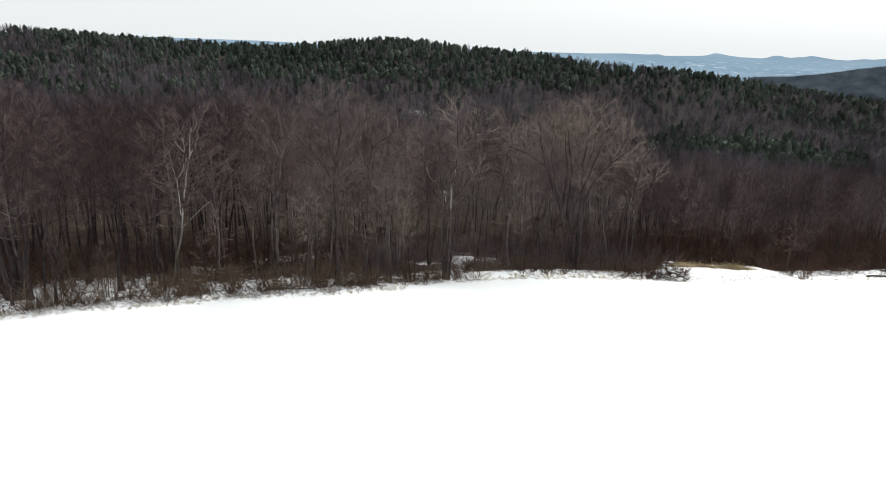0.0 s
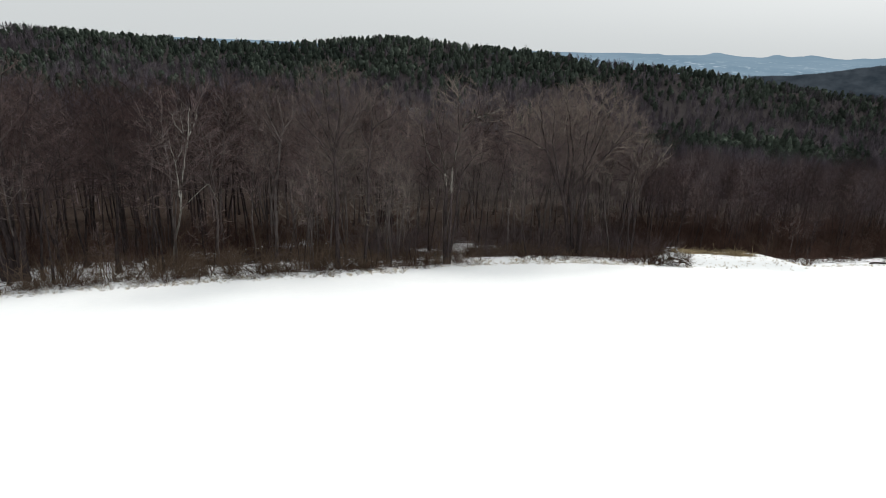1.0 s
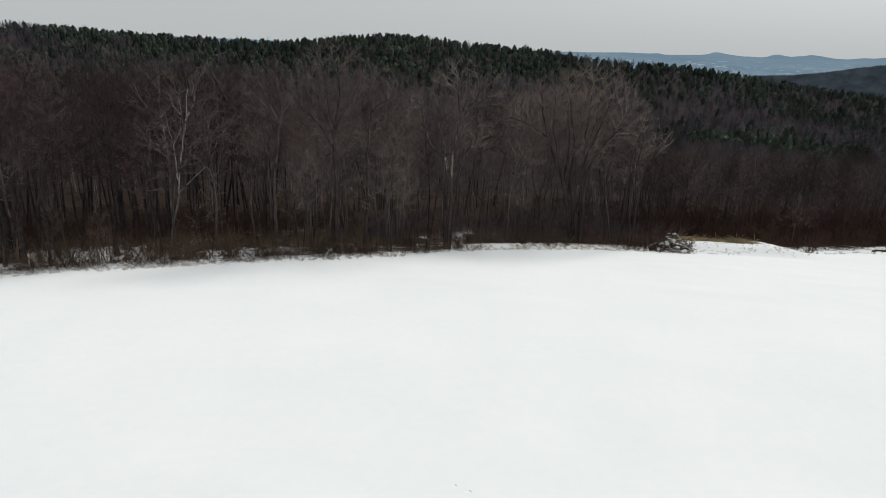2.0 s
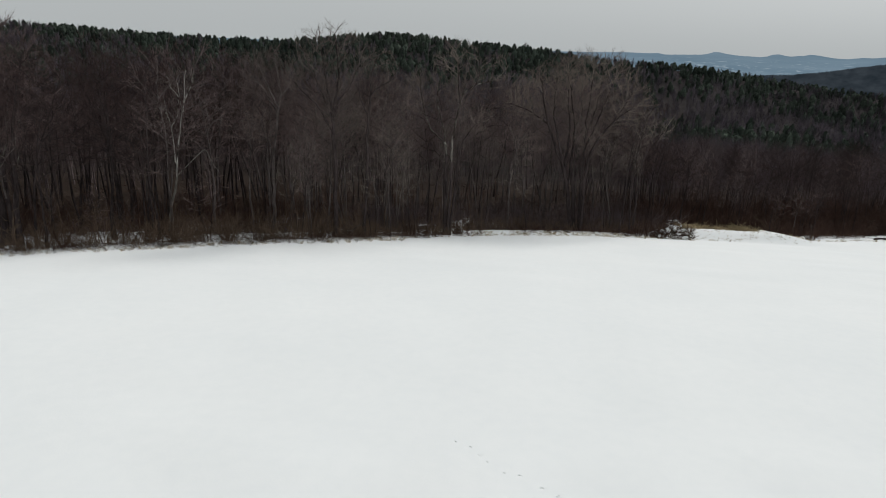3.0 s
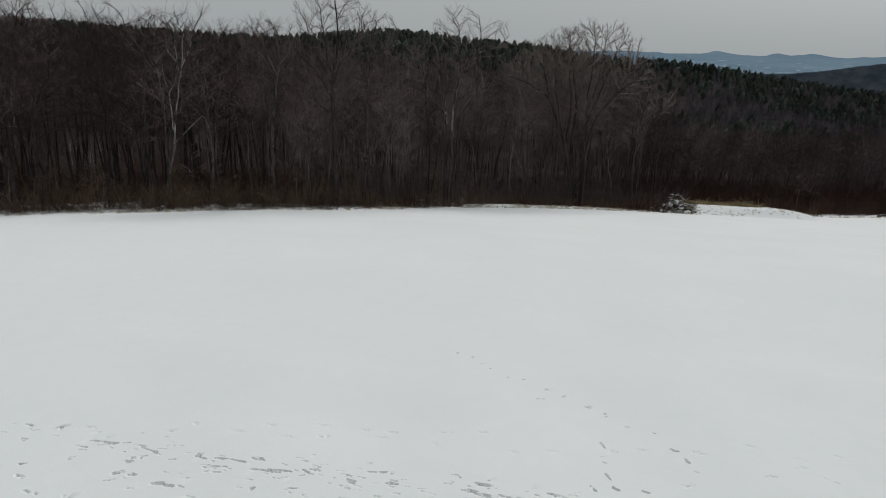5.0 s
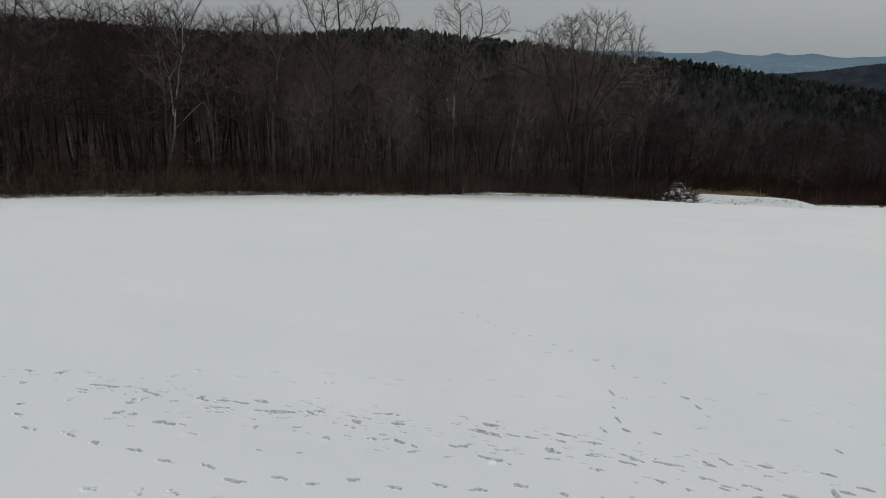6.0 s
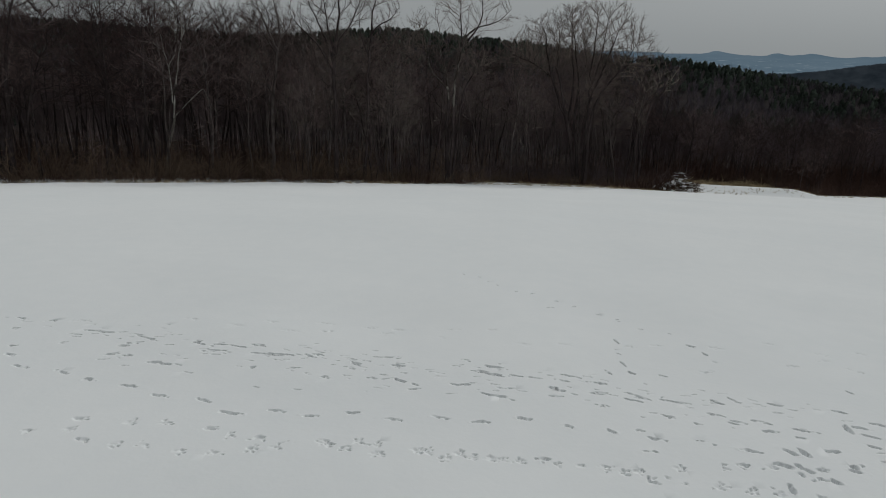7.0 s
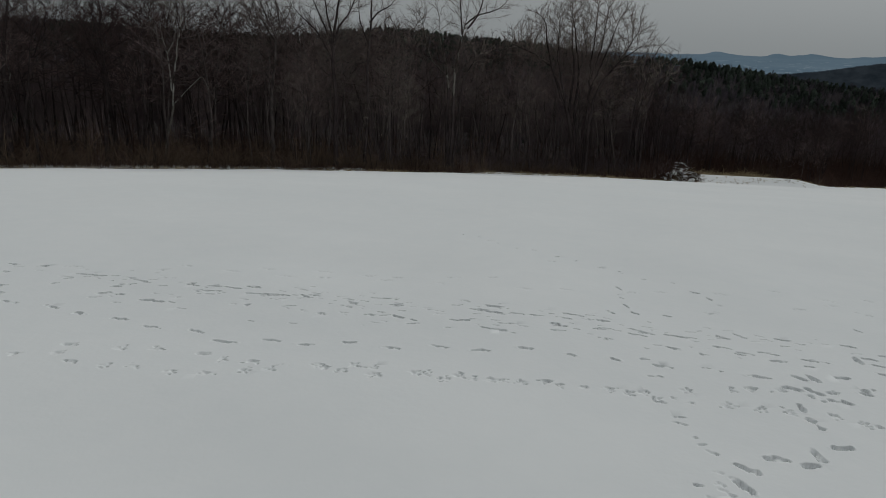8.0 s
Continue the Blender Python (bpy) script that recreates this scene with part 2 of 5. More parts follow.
DRAG_WEST = [
    (-9.32, 11.81, -0.17, 0.28), (-7.66, 11.83, -0.06, 0.44), (-7.2, 11.82, 0.15, 0.45), (-7.91, 11.54, -0.06, 0.43), (-8.7, 10.83, 0.11, 0.13),
    (-9.56, 12.43, -0.06, 0.26), (-8.89, 12.31, 0.17, 0.21), (-6.68, 10.69, 0.39, 0.27), (-6.9, 11.48, 0.12, 0.11), (-6.41, 11.64, -0.42, 0.62),
    (-6.45, 11.3, 0.17, 0.24), (-5.72, 10.4, -0.05, 0.39), (-5.37, 10.38, -0.1, 0.31), (-6.61, 11.12, -0.18, 0.23), (-6.3, 10.67, -0.2, 0.21),
    (-5.16, 11.43, -0.44, 0.35), (-4.62, 11.33, -0.06, 0.4), (-4.17, 11.28, -0.18, 0.5), (-3.89, 11.4, -0.12, 0.31), (-3.66, 11, -0.12, 0.42),
    (-3.24, 11.02, -0.11, 0.46), (-2.95, 10.44, 0.12, 0.16), (-3.7, 10.36, 0.87, 0.1), (-4.53, 11.05, 0.06, 0.39),
]
DRAG_MIDDLE = [
    (-2.71, 11.07, -0.48, 0.25), (-2.5, 11.14, 0.15, 0.25), (-1.86, 11.02, -0.06, 0.35), (-1.7, 10.78, -0.37, 0.28), (-1.12, 11.18, -0.1, 0.45),
    (-0.72, 10.77, -0.27, 0.43), (0.78, 10.59, -0.24, 0.36), (1.09, 10.47, -0.31, 0.29), (1.14, 10.79, -0.24, 0.45), (-0.62, 10.03, -0.5, 0.57),
    (-0.48, 9.75, -0.02, 0.18), (0.43, 9.94, -0.22, 0.36), (1.04, 9.56, -0.26, 0.59), (1.5, 10.48, -0.24, 0.28), (1.87, 10.4, -0.25, 0.25),
    (0.54, 11.04, -0.51, 0.23), (2.6, 10.57, -0.39, 0.45), (2.52, 10.31, -0.22, 0.27), (2.22, 9.97, -0.24, 0.31), (2.14, 9.69, -0.11, 0.13),
    (-1.32, 10.17, -0.09, 0.27), (1.3, 9.88, -0.08, 0.29), (-2.2, 10.11, -0.15, 0.22),
]
DRAG_EAST = [
    (3.24, 10.33, -0.28, 0.29), (3.05, 9.91, -0.06, 0.31), (3.75, 9.94, -0.6, 0.43), (3.71, 9.71, -0.18, 0.35), (2.97, 9.41, 0.01, 0.18),
    (4.47, 9.75, -0.23, 0.4), (4.27, 9.11, -0.43, 0.33), (4.54, 8.99, -0.46, 0.27), (5.29, 9.88, -0.49, 0.24), (5.62, 9.97, -0.92, 0.33),
    (5.08, 9.29, -0.62, 0.33), (5.35, 9.05, -0.37, 0.36), (5.81, 9.12, -0.17, 0.34), (6.4, 9.85, -0.04, 0.29), (6.42, 8.92, -0.24, 0.33),
    (6.23, 8.63, -0.23, 0.13), (3.49, 10.92, -0.69, 0.18), (4.02, 10.96, -0.68, 0.18), (4.59, 10.94, -0.24, 0.17), (5.83, 12.67, -0.54, 0.21),
    (5.98, 12.21, -1.23, 0.21), (3.93, 11.42, -1.29, 0.18), (4.14, 12.76, -1.18, 0.19), (8.27, 10.55, -1.04, 0.13),
]
STOOD = [
    (3.76, 5.5, -0.63), (3.54, 5.15, -1.14), (4.22, 5.76, -0.07), (4.59, 5.65, 0.08), (4.8, 5.86, -1.78), (5.25, 6.1, 0.04),
    (5.26, 6.68, -1.5), (5.3, 7.17, -1.76), (5.49, 7.76, -0.44), (5.78, 7.69, -1.04), (5.69, 7.49, -1.02), (6.03, 7.39, -0.34),
    (6.7, 7.83, 0.3), (7.3, 9, -1.77), (6.04, 8.13, -1.39), (5.8, 8.16, -0.87),
]
PAWS = [
    (-5.87, 8.19), (-5.03, 8.17), (-4.54, 8.22), (-6.44, 7.77), (-5.85, 7.85), (-5.48, 7.6), (-4.94, 7.51), (-4.52, 7.49),
    (-3.92, 7.38), (-3.4, 7.39), (-3.68, 8.11), (-3.38, 7.92), (-2.85, 7.85), (-2.87, 7.55), (-2.5, 7.6), (-2.4, 7.72),
    (-1.84, 7.79), (-1.71, 7.71), (-1.44, 7.61), (-1.26, 7.84), (-0.99, 7.74), (-0.93, 7.49), (-0.33, 7.65), (-0.16, 7.55),
    (0.12, 7.45), (0.35, 7.57), (0.54, 7.51), (0.82, 7.5), (0.96, 7.44), (1.27, 7.49), (1.66, 7.58), (1.8, 7.46),
    (2.18, 7.46), (2.57, 7.47), (2.85, 7.37), (3.08, 7.45), (3.22, 7.21), (3.77, 7.55), (3.67, 7.22), (4.46, 7.67),
    (4.8, 7.72), (5.28, 7.72), (4.22, 7.13), (4.67, 7.07), (5.06, 7.02), (5.63, 6.95), (5.94, 6.73), (6.05, 7.67),
]
HOPS = [
    (3.5, 8.62), (3.42, 8.02), (3.45, 7.31), (3.33, 6.69), (3.34, 6.55), (3.45, 6.04), (3.48, 5.88), (3.3, 5.36),
    (3.31, 5.21), (3.01, 4.97), (3.21, 5.01), (3.99, 12.02), (5.71, 13.38), (5.03, 13.81), (4.61, 14.32), (4.15, 14.81),
    (3.67, 15.4), (3.19, 15.76), (2.94, 15.12), (2.64, 16.26),
]


def footprints():
    """Prints trodden into the snow: x, y, heading, length, width, depth."""
    rng = np.random.default_rng(8)
    out = []

    def walker(points, step, gauge, length, width, depth, miss=0.0, loose=0.05):
        for i, (p, a) in enumerate(along(points, step)):
            if rng.uniform() < miss:
                continue
            side = gauge * (0.5 if i % 2 else -0.5)
            out.append((p[0] - math.sin(a) * side + rng.normal(0, loose), p[1] + math.cos(a) * side + rng.normal(0, loose), a + rng.normal(0, 0.09),
                        length * rng.uniform(0.85, 1.15), width * rng.uniform(0.85, 1.15), depth * rng.uniform(0.55, 1.15)))

    # one pair of boots crossing the field, some steps sunk deeper
    for i, (x, y, a) in enumerate(BOOT_LINE):
        deep = rng.uniform(0.6, 1.2)
        out.append((x, y, a, 0.3 * rng.uniform(0.9, 1.1), 0.07 + 0.03 * deep, 0.065 * deep))
        if deep < 0.9:
            out.append((x + 0.16 * math.cos(a), y + 0.16 * math.sin(a) - 0.03, a + 0.2, 0.09, 0.06, 0.05))
    # the trodden line farther out, heels dragged and broken into ragged pieces
    for x, y, a, L in DRAG_WEST + DRAG_MIDDLE + DRAG_EAST:
        for _ in range(int(rng.integers(2, 5))):
            k = rng.uniform(-0.35, 0.35) * L
            out.append((x + math.cos(a) * k, y + math.sin(a) * k + rng.normal(0, 0.03), a + rng.normal(0, 0.07), L * rng.uniform(0.45, 1.1), rng.uniform(0.04, 0.07), rng.uniform(0.045, 0.095)))
    # scuffs and clods between the dragged prints
    for line, count, loose in (([(-10, 12.3), (-6.4, 11.7), (-3.2, 11.15), (0.8, 10.75), (3.0, 10.35), (7.5, 9.5)], 130, 0.3), ([(-9.5, 11.2), (-5.5, 10.6), (-2.5, 10.4), (1.0, 9.95), (4.5, 9.4), (8.0, 8.8)], 70, 0.28)):
        places = list(along(line, 0.05))
        for i in rng.integers(0, len(places), count):
            (x, y), a = places[i]
            out.append((x, y + rng.normal(0, loose), a + rng.normal(0, 0.2), rng.uniform(0.07, 0.26), rng.uniform(0.03, 0.055), rng.uniform(0.014, 0.038)))
    # a dog's paws: shallow hollows with broken, clawed floors
    for x, y in PAWS:
        turn = rng.normal(-0.1, 0.35)
        out.append((x, y, turn, rng.uniform(0.16, 0.22), rng.uniform(0.13, 0.17), rng.uniform(0.02, 0.036)))
        for k in range(5):
            # pad and toes, each a deeper hole
            q = turn + (k - 2) * 0.55 + rng.normal(0, 0.15)
            far = 0.0 if k == 2 else rng.uniform(0.05, 0.1)
            out.append((x + math.cos(q) * far + rng.normal(0, 0.02), y + math.sin(q) * far + rng.normal(0, 0.015), q, rng.uniform(0.06, 0.1), rng.uniform(0.035, 0.05), rng.uniform(0.018, 0.045)))
        for _ in range(int(rng.integers(1, 4))):
            out.append((x + rng.normal(0, 0.08), y + rng.normal(0, 0.05), rng.uniform(-0.9, 0.9), rng.uniform(0.04, 0.09), rng.uniform(0.03, 0.05), rng.uniform(0.03, 0.07)))
    # a small animal's hops, on into the field
    for x, y in HOPS:
        for k in range(2):
            out.append((x + rng.normal(0, 0.05), y + rng.normal(0, 0.07), -0.3 + rng.normal(0, 0.4), rng.uniform(0.09, 0.14), 0.055, rng.uniform(0.025, 0.05)))
    walker([(0.7, 18.3), (1.86, 16.6), (2.6, 16.2)], 0.6, 0.16, 0.13, 0.07, 0.05, 0.15, 0.07)
    # deep boots where people stood and turned
    for x, y, a in STOOD:
        out.append((x, y, a, rng.uniform(0.27, 0.35), rng.uniform(0.11, 0.135), rng.uniform(0.1, 0.14)))
        if rng.uniform() < 0.5:
            out.append((x - 0.15 * math.cos(a), y - 0.15 * math.sin(a), a, 0.12, 0.08, 0.045))
    # old prints, half filled
    walker([(-8, 12.9), (-5.66, 12.69), (-1.67, 12.73), (2.61, 12.66), (6.18, 12.85), (10.5, 12.4)], 0.55, 0.5, 0.4, 0.2, 0.022, 0.2, 0.14)
    walker([(5.5, 11.3), (8.0, 11.6), (10.5, 11.0)], 0.7, 0.3, 0.35, 0.16, 0.03, 0.15, 0.15)
    # the same lines going on past both sides
    walker([(-11, 12.6), (-9.6, 12.2)], 0.5, 0.3, 0.3, 0.08, 0.08, 0.1, 0.1)
    walker([(-10.5, 11.1), (-8.4, 10.2)], 0.72, 0.14, 0.28, 0.1, 0.08)
    walker([(6.8, 8.4), (8.4, 7.8), (10.5, 7.2)], 0.3, 0.7, 0.28, 0.09, 0.08, 0.1, 0.2)
    walker([(7.0, 9.4), (8.6, 8.9), (10.5, 8.4)], 0.36, 0.6, 0.34, 0.08, 0.07, 0.1, 0.15)
    walker([(6.1, 6.8), (8.0, 6.3)], 0.4, 0.2, 0.16, 0.1, 0.05, 0.1, 0.1)
    # the snow has softened since, and filled the prints a little
    return [(x, y, a, L, wide, 0.86 * deep) for x, y, a, L, wide, deep in out]


def grain(rng, shape, size):
    """Random relief, softened over about size cells, from -1 to 1 or so."""
    g = rng.normal(0, 1, shape)
    k = np.ones(size) / size
    for _ in range(2):
        g = np.apply_along_axis(np.convolve, 0, g, k, "same")
        g = np.apply_along_axis(np.convolve, 1, g, k, "same")
    return g / g.std()


def tread(fx, fy, rng):
    """How deep the snow is trodden at each crossing of the fine lines."""
    z = np.zeros((len(fy), len(fx)))
    fine, rough, ragged = grain(rng, z.shape, 2), grain(rng, z.shape, 4), grain(rng, z.shape, 7)
    for px, py, a, L, W, depth in footprints():
        L, W = L * 0.92, W * 0.86
        jj, ii = np.where(np.abs(fx - px) < L + 0.12)[0], np.where(np.abs(fy - py) < L + 0.12)[0]
        if not len(jj) or not len(ii):
            continue
        sl = np.s_[ii[0]:ii[-1] + 1, jj[0]:jj[-1] + 1]
        dx, dy = fx[None, jj] - px, fy[ii, None] - py
        edge = min(0.022, W * 0.2)
        dx, dy = dx + rough[sl] * edge * 0.6 + ragged[sl] * edge * 0.5, dy + np.roll(rough, 9, 0)[sl] * edge * 0.6 + np.roll(ragged, 17, 1)[sl] * edge * 0.5
        u, v = (dx * math.cos(a) + dy * math.sin(a)) / (L / 2), (-dx * math.sin(a) + dy * math.cos(a)) / (W / 2)
        # waisted like a sole, with the heel a little apart
        v = v * (1 + 0.25 * np.exp(-((u + 0.3) / 0.22) ** 2)) + 0.12 * np.sin(u * 2.3 + px * 7)
        r = (np.abs(u) ** 2.6 + np.abs(v) ** 2.6) ** (1 / 2.6)
        old = W > 0.12 and depth < 0.036
        hole = 1 - (smooth(0.3, 1.25, r) if old else smooth(0.86, 1.06, r))
        floor = 0.85 + 0.2 * np.sin(u * 3 + py) + 0.3 * rough[sl] + 0.2 * fine[sl]
        z[sl] = np.minimum(z[sl], -depth * hole * np.clip(floor, 0.25, 1.5) * smooth(-1.5, -0.7, ragged[sl])) + (0 if old else depth * 0.08) * np.exp(-((r - 1.22) / 0.14) ** 2) * np.clip(0.6 + 0.6 * rough[sl], 0, 2)
    return z


def ground():
    x0, x1, y0, y1 = PATCH
    xs = lines([(-5000, -900, 12), (-900, -120, 36), (-120, x0, 80), (x0, x1, 20), (x1, 120, 80), (120, 900, 36), (900, 5000, 12)])
    ys = lines([(-3000, -40, 10), (-40, y0, 24), (y0, y1, 16), (y1, 45, 26), (45, 100, 90), (100, 1000, 80), (1000, 5000, 20)])

    def relief(x, y):
        z = land(x, y)
        rng = np.random.default_rng(4)
        for _ in range(10):
            a, s, ph = rng.uniform(0, 3.14), rng.uniform(0.4, 1.6), rng.uniform(0, 6.3)
            z = z + 0.012 / s * np.sin((x * np.cos(a) + y * np.sin(a)) * s + ph) * (np.abs(x) < 60) * (y < 70)
        return z

    x, y = np.meshgrid(xs, ys)
    z = relief(x, y)
    nx, ny = len(xs), len(ys)
    i = (np.arange(ny - 1)[:, None] * nx + np.arange(nx - 1)[None])
    inside = ((xs[:-1] >= x0 - 1e-6) & (xs[1:] <= x1 + 1e-6))[None, :] & ((ys[:-1] >= y0 - 1e-6) & (ys[1:] <= y1 + 1e-6))[:, None]
    i = i[~inside].ravel()
    quads = np.stack([i, i + 1, i + nx + 1, i + nx], 1)
    # the trodden part of the field, sewn in along the coarse lines: small cells, and much smaller ones where there are prints
    step, cx, cy = 10, xs[(xs >= x0 - 1e-6) & (xs <= x1 + 1e-6)], ys[(ys >= y0 - 1e-6) & (ys <= y1 + 1e-6)]
    sx, sy = np.linspace(x0, x1, 121), np.linspace(y0, y1, 81)
    sz = relief(*np.meshgrid(sx, sy))
    for row, yy in ((0, y0), (-1, y1)):
        sz[row] = np.interp(sx, cx, relief(cx, np.full_like(cx, yy)))
    for col, xx in ((0, x0), (-1, x1)):
        sz[:, col] = np.interp(sy, cy, relief(np.full_like(cy, xx), cy))
    fx, fy = np.linspace(x0, x1, 120 * step + 1), np.linspace(y0, y1, 80 * step + 1)
    trod = tread(fx, fy, np.random.default_rng(5))
    pz = np.stack([np.interp(fx, sx, row) for row in sz])
    pz = np.stack([np.interp(fy, sy, pz[:, c]) for c in range(pz.shape[1])], 1)
    dug = np.array([[np.abs(trod[r * step:(r + 1) * step + 1, c * step:(c + 1) * step + 1]).max() > 0.0006 for c in range(120)] for r in range(80)])
    dug[[0, -1]], dug[:, [0, -1]] = False, False
    trod *= np.kron(dug, np.ones((step, step)))[np.minimum(np.arange(len(fy)), 80 * step - 1)][:, np.minimum(np.arange(len(fx)), 120 * step - 1)]
    pz = pz + trod
    px, py = np.meshgrid(fx, fy)
    w = len(fx)
    r, c = np.where(~dug)
    k = r * step * w + c * step
    plain = np.stack([k, k + step, k + step * w + step, k + step * w], 1)
    r, c = np.where(np.kron(dug, np.ones((step, step), bool)))
    k = r * w + c
    pressed = np.stack([k, k + 1, k + w + 1, k + w], 1)
    used, where = np.unique(np.concatenate([plain, pressed]), return_inverse=True)
    quads = np.concatenate([quads, where.reshape(-1, 4) + nx * ny])
    v = np.concatenate([np.stack([x.ravel(), y.ravel(), z.ravel()], 1), np.stack([px.ravel(), py.ravel(), pz.ravel()], 1)[used]])
    back = v[:, 1] - edge_of_wood(v[:, 0])
    east = smooth(26, 34, v[:, 0])
    woods = smooth(0.5, 3.2, back) * 0.39 + 0.14 * smooth(6, 14, back) + 0.12 * smooth(16, 30, back) + 0.2 * smooth(35, 100, back) + 0.35 * east * smooth(6, 12, back)
    woods += 0.09 * smooth(0.5, 3, back) * smooth(-12, -8, v[:, 0]) * (1 - smooth(-1, 2, v[:, 0]))
    woods += 0.16 * smooth(7.2, 8.8, back) * smooth(4.5, 7, v[:, 0]) * (1 - smooth(24, 28, v[:, 0]))
    woods += 0.05 * smooth(8, 14, back) * (1 - smooth(-10, -4, v[:, 0]))
    woods -= 0.5 * smooth(29.0, 31.5, v[:, 0]) * (1 - smooth(45, 48.5, v[:, 0])) * (1 - smooth(6.5, 8.5, back))
    woods -= 0.4 * smooth(2.5, 4.5, v[:, 0]) * (1 - smooth(20, 26, v[:, 0])) * (1 - smooth(6.2, 7.8, back))
    woods -= 0.55 * np.exp(-((v[:, 0] - 2.8) / 1.3) ** 2 - ((v[:, 1] - 84.0) / 4.0) ** 2) + 0.3 * np.exp(-((v[:, 0] - 7.0) / 2.2) ** 2 - ((v[:, 1] - 86.0) / 3.5) ** 2)
    for gx, gy, wide in PATCHES:
        woods -= 0.28 * np.exp(-((v[:, 0] - gx) ** 2 + (v[:, 1] - gy) ** 2) / wide ** 2)
    for gx, gy in CLEARINGS:
        woods -= 0.4 * np.exp(-((v[:, 0] - gx) / 22) ** 2 - ((v[:, 1] - gy) / 22) ** 2)
    mesh = bpy.data.meshes.new("ground")
    fill(mesh, v, quads)
    at = mesh.attributes.new("woods", "FLOAT", "POINT")
    at.data.foreach_set("value", woods.astype(np.float32))
    mesh.polygons.foreach_set("use_smooth", np.ones(len(quads), bool))
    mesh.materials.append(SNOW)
    return tagged(new("ground", mesh), "snow-covered field falling to a wooded valley and ridge", "ground", kind="structure")


def fill(mesh, v, f):
    """Vertices and equal-sided faces into an empty mesh."""
    k = f.shape[1]
    mesh.vertices.add(len(v))
    mesh.vertices.foreach_set("co", np.asarray(v, np.float32).ravel())
    mesh.loops.add(f.size)
    mesh.loops.foreach_set("vertex_index", f.astype(np.int32).ravel())
    mesh.polygons.add(len(f))
    mesh.polygons.foreach_set("loop_start", np.arange(0, f.size, k, dtype=np.int32))
    mesh.polygons.foreach_set("loop_total", np.full(len(f), k, np.int32))
    mesh.update(calc_edges=True)


ground()


# ---- trees ----
class Wood:
    """Collects tapered limbs as triangles."""

    def __init__(self):
        self.v, self.f, self.n = [], [], 0

    def limb(self, pts, radii, sides):
        pts = np.asarray(pts, float)
        k = len(pts)
        d = np.gradient(pts, axis=0)
        d /= np.linalg.norm(d, axis=1)[:, None] + 1e-9
        ref = np.array([0.0, 0.0, 1.0]) if abs(d[0][2]) < 0.8 else np.array([1.0, 0.0, 0.0])
        u = np.cross(d, ref)
        u /= np.linalg.norm(u, axis=1)[:, None] + 1e-9
        w = np.cross(d, u)
        a = np.arange(sides) * 2 * np.pi / sides
        ring = pts[:, None] + (u[:, None] * np.cos(a)[None, :, None] + w[:, None] * np.sin(a)[None, :, None]) * np.asarray(radii)[:, None, None]
        self.v.append(ring.reshape(-1, 3))
        i = np.arange(k - 1)[:, None] * sides + np.arange(sides)[None]
        j = np.arange(k - 1)[:, None] * sides + (np.arange(sides)[None] + 1) % sides
        self.f.append(np.concatenate([np.stack([i, j, j + sides], -1).reshape(-1, 3), np.stack([i, j + sides, i + sides], -1).reshape(-1, 3)]) + self.n)
        self.n += k * sides

    def spikes(self, p, q, r, crossed=False):
        """Many thin twigs at once, from p to q: three-sided, or two crossed blades where they are far."""
        p, q = np.asarray(p, float), np.asarray(q, float)
        if not len(p):
            return
        d = q - p
        d /= np.linalg.norm(d, axis=1)[:, None] + 1e-9
        u = np.cross(d, np.array([0.31, 0.22, 0.92]))
        u /= np.linalg.norm(u, axis=1)[:, None] + 1e-9
        w = np.cross(d, u)
        r = np.broadcast_to(np.asarray(r, float), (len(p),))[:, None]
        v = np.stack([p + u * r, p - u * r * 0.5 + w * r * 0.87, p - u * r * 0.5 - w * r * 0.87, q], 1)
        self.v.append(v.reshape(-1, 3))
        base = np.arange(len(p))[:, None, None] * 4 + self.n
        self.f.append((base + np.array([[0, 1, 3], [1, 2, 3]] if crossed else [[0, 1, 3], [1, 2, 3], [2, 0, 3]])[None]).reshape(-1, 3))
        self.n += 4 * len(p)

    def arrays(self):
        return np.concatenate(self.v), np.concatenate(self.f)

    def mesh(self, name, mat):
        m = bpy.data.meshes.new(name)
        fill(m, *self.arrays())
        m.materials.append(mat)
        return m


def merge(parts):
    """Joins (places, faces) or (places, faces, tones)."""
    n, vs, fs = 0, [], []
    for v, f, *_ in parts:
        vs.append(v)
        fs.append(f + n)
        n += len(v)
    tones = [p[2] for p in parts if len(p) > 2]
    return (np.concatenate(vs), np.concatenate(fs), *([np.concatenate(tones)] if tones else []))


def unit(v):
    return v / (np.linalg.norm(v) + 1e-9)


def bent(rng, start, way, length, n, wobble, rise):
    """A wandering polyline that turns towards the light."""
    pts, d = [np.array(start, float)], unit(np.array(way, float))
    for _ in range(n):
        d = unit(d + rng.normal(0, wobble, 3) + np.array([0, 0, rise]))
        pts.append(pts[-1] + d * length / n)
    return np.array(pts)


